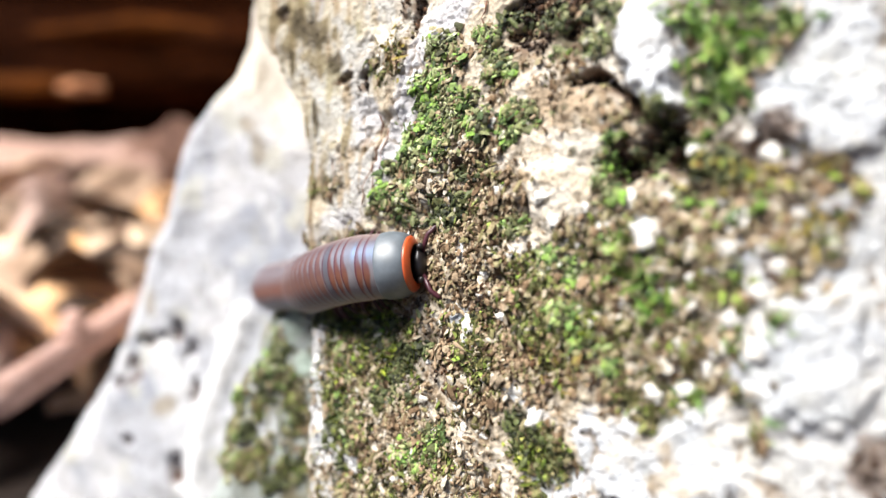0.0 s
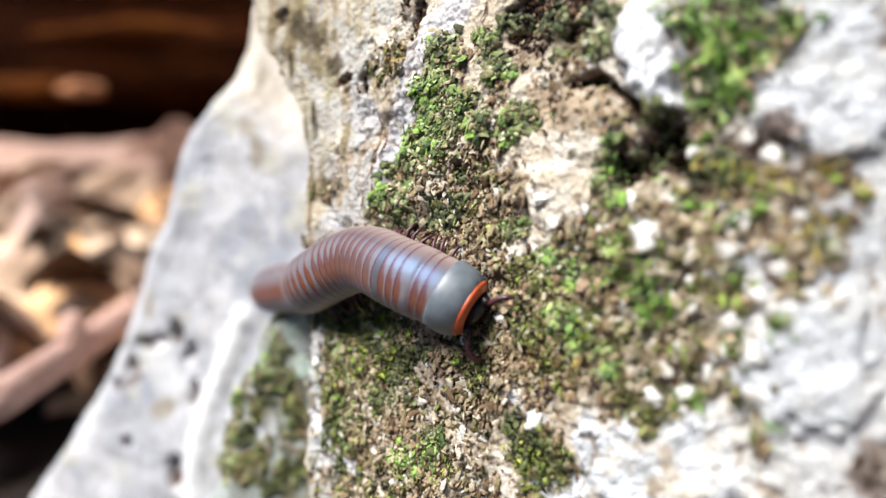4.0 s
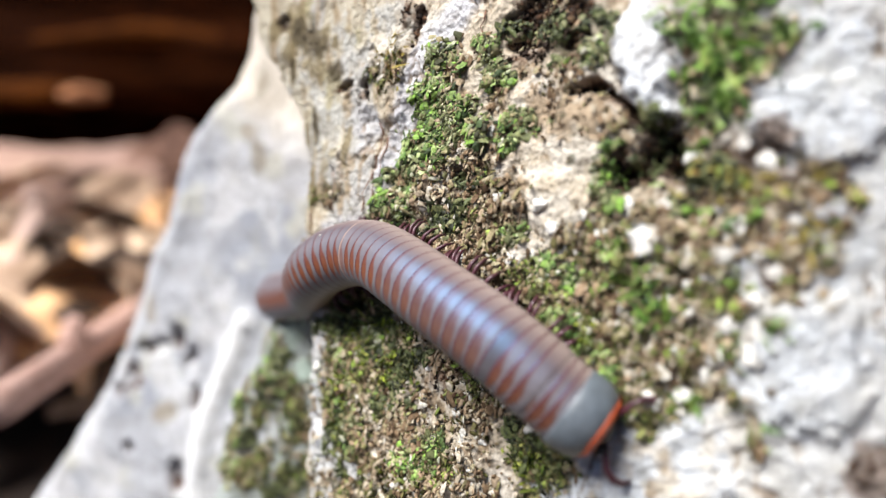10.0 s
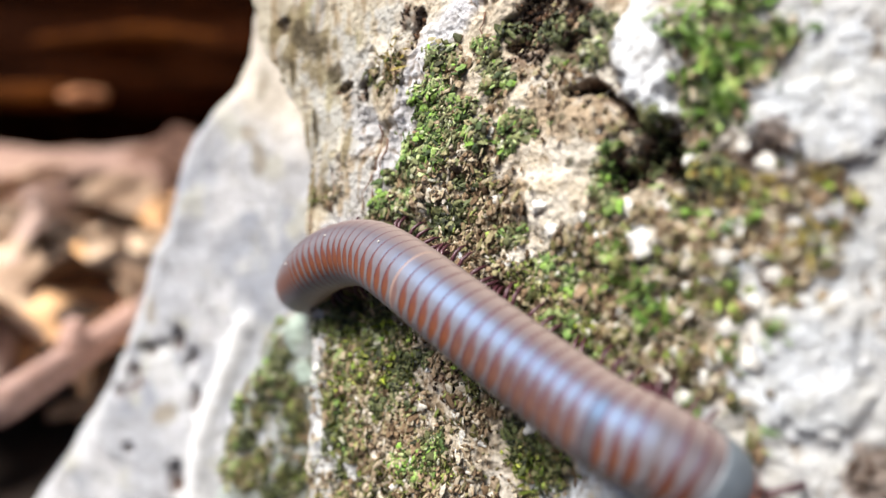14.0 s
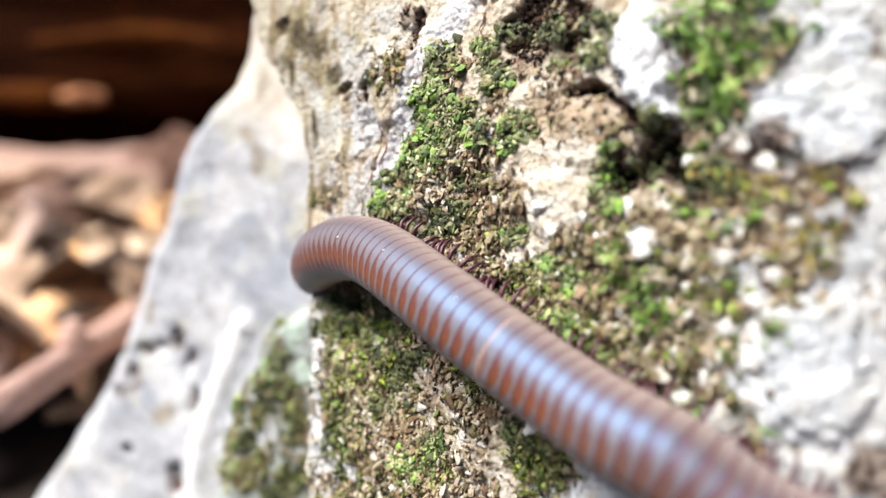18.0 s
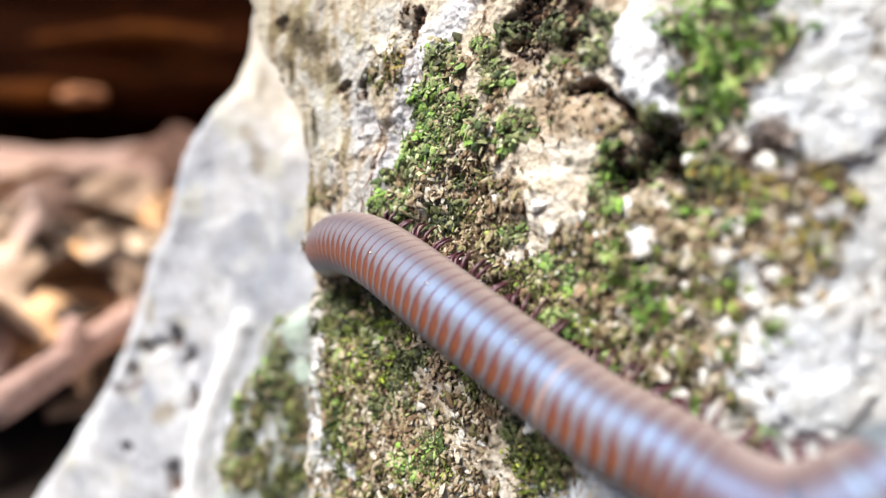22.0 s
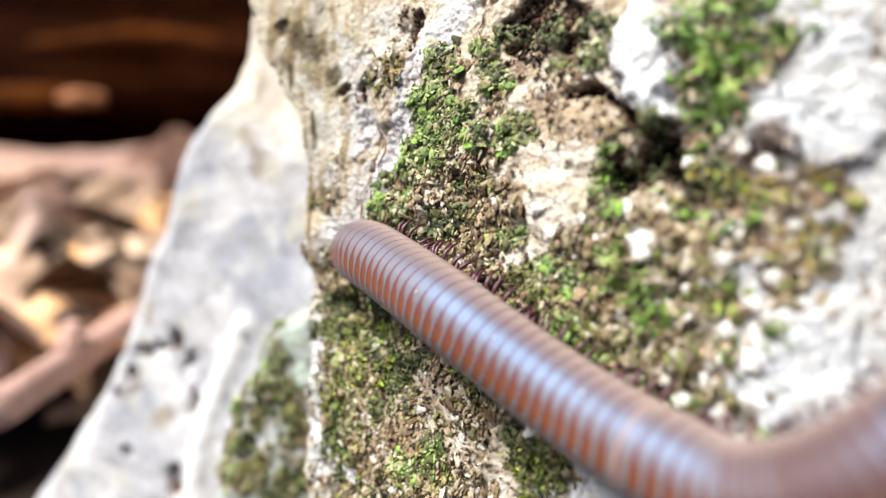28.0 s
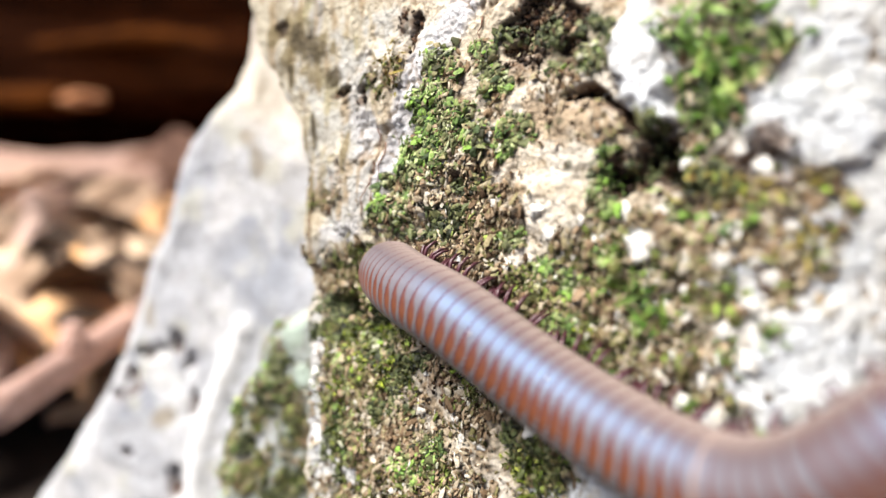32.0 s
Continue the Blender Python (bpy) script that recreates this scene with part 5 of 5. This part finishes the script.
chip_meshes = [chip_mesh(k) for k in range(7)]
for k, (a, b, size) in enumerate(CHIPS + MORE_CHIPS):
    chip = new("stone_chip", chip_meshes[k % 7])
    h = float(mossy_height(np.array([a]), np.array([b]))[0])
    chip.matrix_world = ROCK @ pose(a / 1000, b / 1000, (h + 0.05 * size) / 1000, 10 * math.sin(k), 12 * math.cos(k * 2), 47 * k) @ Matrix.Diagonal((size, size, size, 1))
    tagged(chip, "small white stone chip stuck in the mossy grit", "stone", "white stone chips")

for k, line in enumerate(ROOT_LINES):
    pts = []
    for (a, b), (c, d) in zip(line, line[1:]):
        for f in (0, 0.33, 0.66):
            x, y = a + (c - a) * f + 0.25 * math.sin(7 * f + k), b + (d - b) * f
            pts.append((x, y, float(mossy_height(np.array([x]), np.array([y]))[0]) + 0.35))
    root = new("rootlet", bm_mesh("rootlet", tube(pts, [0.10 + 0.04 * math.sin(i * 1.7) for i in range(len(pts))], 6), ROOT))
    root.matrix_world = ROCK
    tagged(root, "thin brown rootlet clinging to the stone", "root", "rootlets")


RING_PROFILE = [(1.8, 4.6), (1.5, 4.76), (1.2, 4.88), (0.95, 4.93), (0.5, 4.95), (0.0, 4.965), (-0.5, 4.98), (-0.75, 4.985), (-0.9, 4.97), (-0.98, 4.92), (-1.02, 4.8), (-0.8, 4.6)]
millipede = tagged(new("millipede"), "grey millipede with rust-red bands crawling over the rock", "millipede")
millipede.matrix_world = ROCK
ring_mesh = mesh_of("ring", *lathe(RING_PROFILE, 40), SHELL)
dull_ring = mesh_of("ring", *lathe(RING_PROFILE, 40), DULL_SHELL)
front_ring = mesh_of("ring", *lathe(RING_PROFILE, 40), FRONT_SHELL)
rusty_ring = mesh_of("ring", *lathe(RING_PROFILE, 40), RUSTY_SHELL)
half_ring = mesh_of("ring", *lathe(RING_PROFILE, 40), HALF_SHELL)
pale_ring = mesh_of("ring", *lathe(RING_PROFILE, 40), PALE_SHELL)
leg_meshes = [bm_mesh("leg", tube([(sx * 0.9, 0, -3.7), (sx * 2.1, 0.1, -4.2), (sx * 3.4, 0.15, -4.0), (sx * 4.5, 0.1, -4.3), (sx * 5.3, 0, -5.3), (sx * 5.5, -0.1, -6.4)],
                                  [0.30, 0.35, 0.33, 0.29, 0.21, 0.07], 7), LEG) for sx in (1, -1)]
rings, legs = [], []
for i in range(RINGS):
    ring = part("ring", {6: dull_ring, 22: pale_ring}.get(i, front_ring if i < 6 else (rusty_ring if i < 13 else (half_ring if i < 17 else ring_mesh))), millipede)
    back = RINGS - 1 - i
    ring.scale = (1, 1, 1) if 2 < i and back > 4 else ((0.97, 1, 0.97) if i <= 2 else ((0.7 + 0.3 * math.sin((back + 0.6) / 5.6 * math.pi / 2)), 1, (0.7 + 0.3 * math.sin((back + 0.6) / 5.6 * math.pi / 2))))
    rings.append(ring)
    if i > 1 and back > 1:
        for side in (0, 1):
            for j, off in enumerate((0.45, -0.48)):
                leg = part("leg", leg_meshes[side], ring)
                leg.location = (0, off / 1000, 0)
                legs.append((leg, i, side, j, off))
# pale specks of dust on the shell
bm = bmesh.new()
bmesh.ops.create_icosphere(bm, subdivisions=2, radius=0.00016)
for vtx in bm.verts:
    vtx.co *= 1 + 0.3 * noise.noise(vtx.co * 9000)
speck_mesh = bm_mesh("speck", bm, WHITE_STONE)
for i, turn, along in ((26, 38, 0.3), (33, 30, -0.5), (40, 15, -0.2)):
    speck = part("speck", speck_mesh, rings[i], "pale speck of dust")
    speck.location = (0.005 * math.sin(radians(-turn)), along / 1000, 0.005 * math.cos(radians(turn)))
# collar, head and tail
collar = part("collar", mesh_of("collar", *lathe([(3.0, 3.3), (2.75, 3.9), (2.2, 4.4), (1.3, 4.78), (0.4, 4.95), (-0.5, 5.0), (-1.3, 4.98), (-1.5, 4.9), (-1.5, 4.5)], 40), COLLAR), millipede, "smooth blue-grey collar shield")
part("rim", mesh_of("rim", *lathe([(3.4, 2.9), (3.36, 3.15), (3.2, 3.5), (2.95, 3.85), (2.62, 4.16), (2.58, 4.0)], 40), RUST), collar, "rust-red front rim")
bm = bmesh.new()
bmesh.ops.create_icosphere(bm, subdivisions=3, radius=1)
for vtx in bm.verts:
    vtx.co = Vector((vtx.co.x * 2.9, vtx.co.y * 1.5, vtx.co.z * 2.6 - 1.3 + 0.3 * vtx.co.y)) / 1000
head = part("head", bm_mesh("head", bm, BLACK), millipede, "glossy black head tucked under the collar")
for sx in (1, -1):
    part("antenna", bm_mesh("antenna", tube([(sx * 1.7, 0.9, 0.2), (sx * 2.8, 1.4, 0.9), (sx * 4.0, 1.9, 1.2), (sx * 4.9, 2.9, 1.0), (sx * 5.2, 4.1, 0.2), (sx * 5.0, 4.9, -0.8)],
                                            [0.28, 0.38, 0.34, 0.40, 0.40, 0.24], 8), LEG), head, "dark red antenna")
    bm = bmesh.new()
    bmesh.ops.create_icosphere(bm, subdivisions=2, radius=0.00055)
    eye = part("eye", bm_mesh("eye", bm, BLACK), head)
    eye.location = (sx * 0.0024, 0.0006, 0.0008)
tail = part("tail_shield", mesh_of("tail_shield", *lathe([(0.9, 3.3), (0.4, 3.6), (-0.4, 3.4), (-1.2, 2.8), (-1.9, 1.8), (-2.3, 0.8), (-2.4, 0.02)], 32), SHELL), millipede, "rounded tail shield")


# ---- behind the rock: logs, sticks and dead leaves ----
def limb(name, points, radii, mat, label, category, segments=24, rough=0.12, seed=1, grooves=0.0, carve=0.0, parent=None):
    """A log or stick along a bent line, with an uneven skin and closed ends; points in metres."""
    q, s = spline_line(points, 40)
    rr = np.interp(np.linspace(0, 1, 40), np.linspace(0, 1, len(radii)), radii)
    verts, faces = [], []
    for i in range(40):
        d = Vector((q[min(i + 1, 39)] - q[max(i - 1, 0)]).tolist()).normalized()
        x = d.cross(Vector((0, 0, 1))).normalized()
        z = x.cross(d)
        for k in range(segments):
            a = 2 * math.pi * k / segments
            w = float(rr[i]) * (1 + rough * noise.noise(Vector((math.cos(a) * 1.6 + seed, math.sin(a) * 1.6, i * 0.12))) + rough * 0.5 * noise.noise(Vector((math.cos(a) * 5, math.sin(a) * 5 + seed, i * 0.4))))
            w *= 1 - grooves * (0.5 + 0.5 * math.sin(a * 7 + 1.2 * noise.noise(Vector((i * 0.1, a, seed))))) ** 2 * (0.6 + 0.4 * noise.noise(Vector((i * 0.15, 3, a))))
            deg = (math.degrees(a) + 180) % 360 - 180 + 4 * noise.noise(Vector((i * 0.2, 8, seed)))
            w *= 1 - carve * float(smooth(-24, -31, deg) * smooth(-110, -80, deg))
            verts.append(tuple(Vector(q[i].tolist()) + w * (x * math.cos(a) + z * math.sin(a))))
    n = segments
    for i in range(39):
        faces += [(i * n + k, i * n + (k + 1) % n, (i + 1) * n + (k + 1) % n, (i + 1) * n + k) for k in range(n)]
    bm = bmesh.new()
    vs = [bm.verts.new(v) for v in verts]
    for f in faces:
        bm.faces.new([vs[j] for j in f])
    bm.faces.new(vs[:n][::-1])
    bm.faces.new(vs[-n:])
    if parent:
        return part(name, bm_mesh(name, bm, mat), parent, label)
    return tagged(new(name, bm_mesh(name, bm, mat)), label, category)


def spline_line(points, samples):
    p = np.array(points, dtype=float)
    x = np.linspace(0, 1, len(p))
    t = np.linspace(0, 1, samples)
    q = np.stack([np.interp(t, x, p[:, j]) for j in range(3)], -1)
    return q, t


log = limb("fallen_log", [(-1.5, 1.22, 0.21), (-0.5, 1.16, 0.205), (0.3, 1.12, 0.2), (1.1, 1.16, 0.21)], [0.21, 0.205, 0.2, 0.2], ROTTEN,
     "dark red-brown rotten log lying on leaf litter", "log", 120, 0.12, 3, 0.12, 0.55)
limb("splinter", [(-0.9, 0.93, 0.157), (-0.62, 0.925, 0.150), (-0.5, 0.93, 0.147), (-0.455, 0.94, 0.147)], [0.010, 0.016, 0.018, 0.004], DARK_AMBER,
     "dark amber rotten splinter", "", 16, 0.25, 4, parent=log)
limb("splinter", [(-0.55, 0.97, 0.22), (-0.4, 0.96, 0.225), (-0.3, 0.965, 0.22), (-0.2, 0.98, 0.205)], [0.006, 0.016, 0.014, 0.004], DARK_AMBER,
     "dark amber rotten splinter", "", 16, 0.25, 14, parent=log)
limb("knot", [(-0.492, 0.918, 0.146), (-0.463, 0.91, 0.148), (-0.436, 0.92, 0.146)], [0.006, 0.0105, 0.007], KNOT_WOOD,
     "amber broken knot", "", 16, 0.2, 24, parent=log)
branch = limb("branch", [(-1.0, 0.71, 0.042), (-0.42, 0.70, 0.041), (-0.25, 0.72, 0.044), (-0.05, 0.74, 0.052), (0.3, 0.77, 0.045)], [0.055, 0.051, 0.053, 0.064, 0.045], PALE_WOOD,
     "pale pinkish-brown barkless branch on the litter", "branch", 24, 0.25, 5)
limb("bark", [(-0.315, 0.708, 0.047), (-0.27, 0.714, 0.049), (-0.22, 0.72, 0.052), (-0.17, 0.725, 0.054)], [0.040, 0.056, 0.058, 0.047], BARK,
     "brown bark left on the branch", "", 24, 0.3, 31, parent=branch)
limb("broken_stub", [(-0.47, 0.668, 0.075), (-0.462, 0.655, 0.092), (-0.458, 0.648, 0.102)], [0.014, 0.012, 0.007], PALE_WOOD,
     "", "", 12, 0.2, 33, parent=branch)
limb("stick", [(-0.38, 0.64, 0.05), (-0.33, 0.56, 0.045), (-0.26, 0.42, 0.04), (-0.195, 0.295, 0.034), (-0.17, 0.24, 0.028)], [0.008, 0.009, 0.0095, 0.009, 0.007], STICK,
     "pale grey-brown stick among dead leaves", "stick", 14, 0.15, 7)
pink_stick = limb("stick", [(-0.131, 0.37, 0.04), (-0.134, 0.33, 0.04), (-0.137, 0.297, 0.04), (-0.141, 0.201, 0.038)], [0.006, 0.0066, 0.0068, 0.006], RED_STICK,
     "pale pinkish stick lying across the leaves", "stick", 14, 0.15, 9)
part("broken_stub", bm_mesh("broken_stub", tube([(-139, 245, 39), (-139, 248, 46), (-138.5, 251, 51), (-138, 252, 53)], [5.2, 4.8, 4.2, 2.2], 10), RED_STICK), pink_stick)
limb("stick", [(-0.5, 0.6, 0.02), (-0.38, 0.55, 0.03), (-0.25, 0.56, 0.025)], [0.005, 0.006, 0.004], RED_STICK,
     "reddish-brown stick lying across the leaves", "stick", 14, 0.15, 11)


def leaf_mesh(seed, length, width):
    """A dry leaf: pointed oval, keeled and curled, with a thin body."""
    r = random.Random(seed)
    bm = bmesh.new()
    rows, curl, bend = [], r.uniform(-0.5, 0.9), r.uniform(-0.5, 0.5)
    for i in range(9):
        t = i / 8
        w = width * (math.sin(math.pi * t ** 0.85) ** 0.8) * (1 + 0.08 * math.sin(i * 2.3 + seed)) + 0.0004
        row = []
        for k in range(-2, 3):
            s = k / 2
            row.append(bm.verts.new((s * w / 2, t * length, abs(s) ** 1.5 * w * curl * 0.5 + math.sin(t * 3) * length * bend * 0.25 + 0.002 * math.sin(i * 1.7 + k))))
        rows.append(row)
    for a, b in zip(rows, rows[1:]):
        for k in range(4):
            bm.faces.new((a[k], a[k + 1], b[k + 1], b[k]))
    geom = bmesh.ops.extrude_face_region(bm, geom=bm.faces[:])
    for vtx in (g for g in geom["geom"] if isinstance(g, bmesh.types.BMVert)):
        vtx.co.z -= 0.0005
    return bm_mesh("dead_leaf", bm, LEAF)


leaf_meshes = [leaf_mesh(k, 0.048 + 0.009 * k, 0.032 + 0.008 * (k % 4)) for k in range(8)]
r = random.Random(5)
for k in range(300):
    y = r.uniform(0.27, 1.0)
    x = -y * r.uniform(0.2, 0.85)
    leaf = new("dead_leaf", leaf_meshes[k % 8])
    leaf.matrix_world = pose(x, y, r.uniform(0.002, 0.03), r.uniform(-35, 35), r.uniform(-35, 35), r.uniform(0, 360))
    tagged(leaf, "dry brown curled leaf on the forest floor", "leaf", "leaf litter")


def litter(count, seed):
    """The leaves that lie thinly all round, off the near heap, as one cover."""
    rg = np.random.default_rng(seed)
    verts, faces, base = [], [], 0
    while count:
        x, y = rg.uniform(-1.6, 1.6), rg.uniform(-1.2, 1.9)
        if (0.1 < y < 1.05 and -0.95 * y < x < 0.1) or (abs(x) < 0.28 and -0.1 < y < 0.42) or abs(y - 1.15) < 0.27:
            continue
        count -= 1
        me = leaf_meshes[count % 8]
        m = np.array(pose(x, y, rg.uniform(0.002, 0.02), rg.uniform(-25, 25), rg.uniform(-25, 25), rg.uniform(0, 360)))
        co = np.empty(len(me.vertices) * 3, dtype=np.float32)
        me.vertices.foreach_get("co", co)
        verts.append(co.reshape(-1, 3) @ m[:3, :3].T + m[:3, 3])
        faces.append(np.array([p.vertices[:] for p in me.polygons if len(p.vertices) == 4]) + base)
        base += len(me.vertices)
    ob = new("leaf_litter", mesh_of("leaf_litter", np.concatenate(verts), np.concatenate(faces), LITTER))
    return tagged(ob, "thin cover of dry brown leaves on the forest floor", "leaf litter", kind="stuff")


litter(1400, 9)


def motions():
    """The millipede draws itself over the rock; its legs step in waves."""
    times = [k / 2 for k in range(65)]
    mid = LENGTHS[16]
    rows = {ob: [] for ob in rings + [collar, head, tail]}
    for t in times:
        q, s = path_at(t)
        front = travel_at(t)
        # the fore rings draw together once the body bends upwards
        tight = 1 - 0.25 * float(smooth(19, 23, t))
        # and stand close while it comes over the edge
        early = 0.24 * float(smooth(6.5, 2.5, t))
        drawn = (mid + 7.0) * (1 - tight)
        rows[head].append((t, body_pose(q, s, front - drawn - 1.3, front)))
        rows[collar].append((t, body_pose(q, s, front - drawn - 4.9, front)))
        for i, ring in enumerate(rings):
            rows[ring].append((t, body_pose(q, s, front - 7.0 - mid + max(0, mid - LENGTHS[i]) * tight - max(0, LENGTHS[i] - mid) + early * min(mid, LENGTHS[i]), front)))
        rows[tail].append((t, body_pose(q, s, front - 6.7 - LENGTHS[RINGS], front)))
    for ob, r in rows.items():
        walk(ob, r)
    for leg, i, side, j, off in legs:
        r = []
        for k in range(0, 129):
            t = k / 4
            a = 2 * math.pi * (0.9 * t + (i + 0.5 * j) / 6.5 + 0.06 * math.sin(i * 5.3 + j))
            r.append((t, pose(0, off / 1000, 0.0001 * math.cos(a), 0, 13 * math.cos(a) * (1 if side else -1), (30 if side else -30) * math.sin(a))))
        walk(leg, r)


motions()
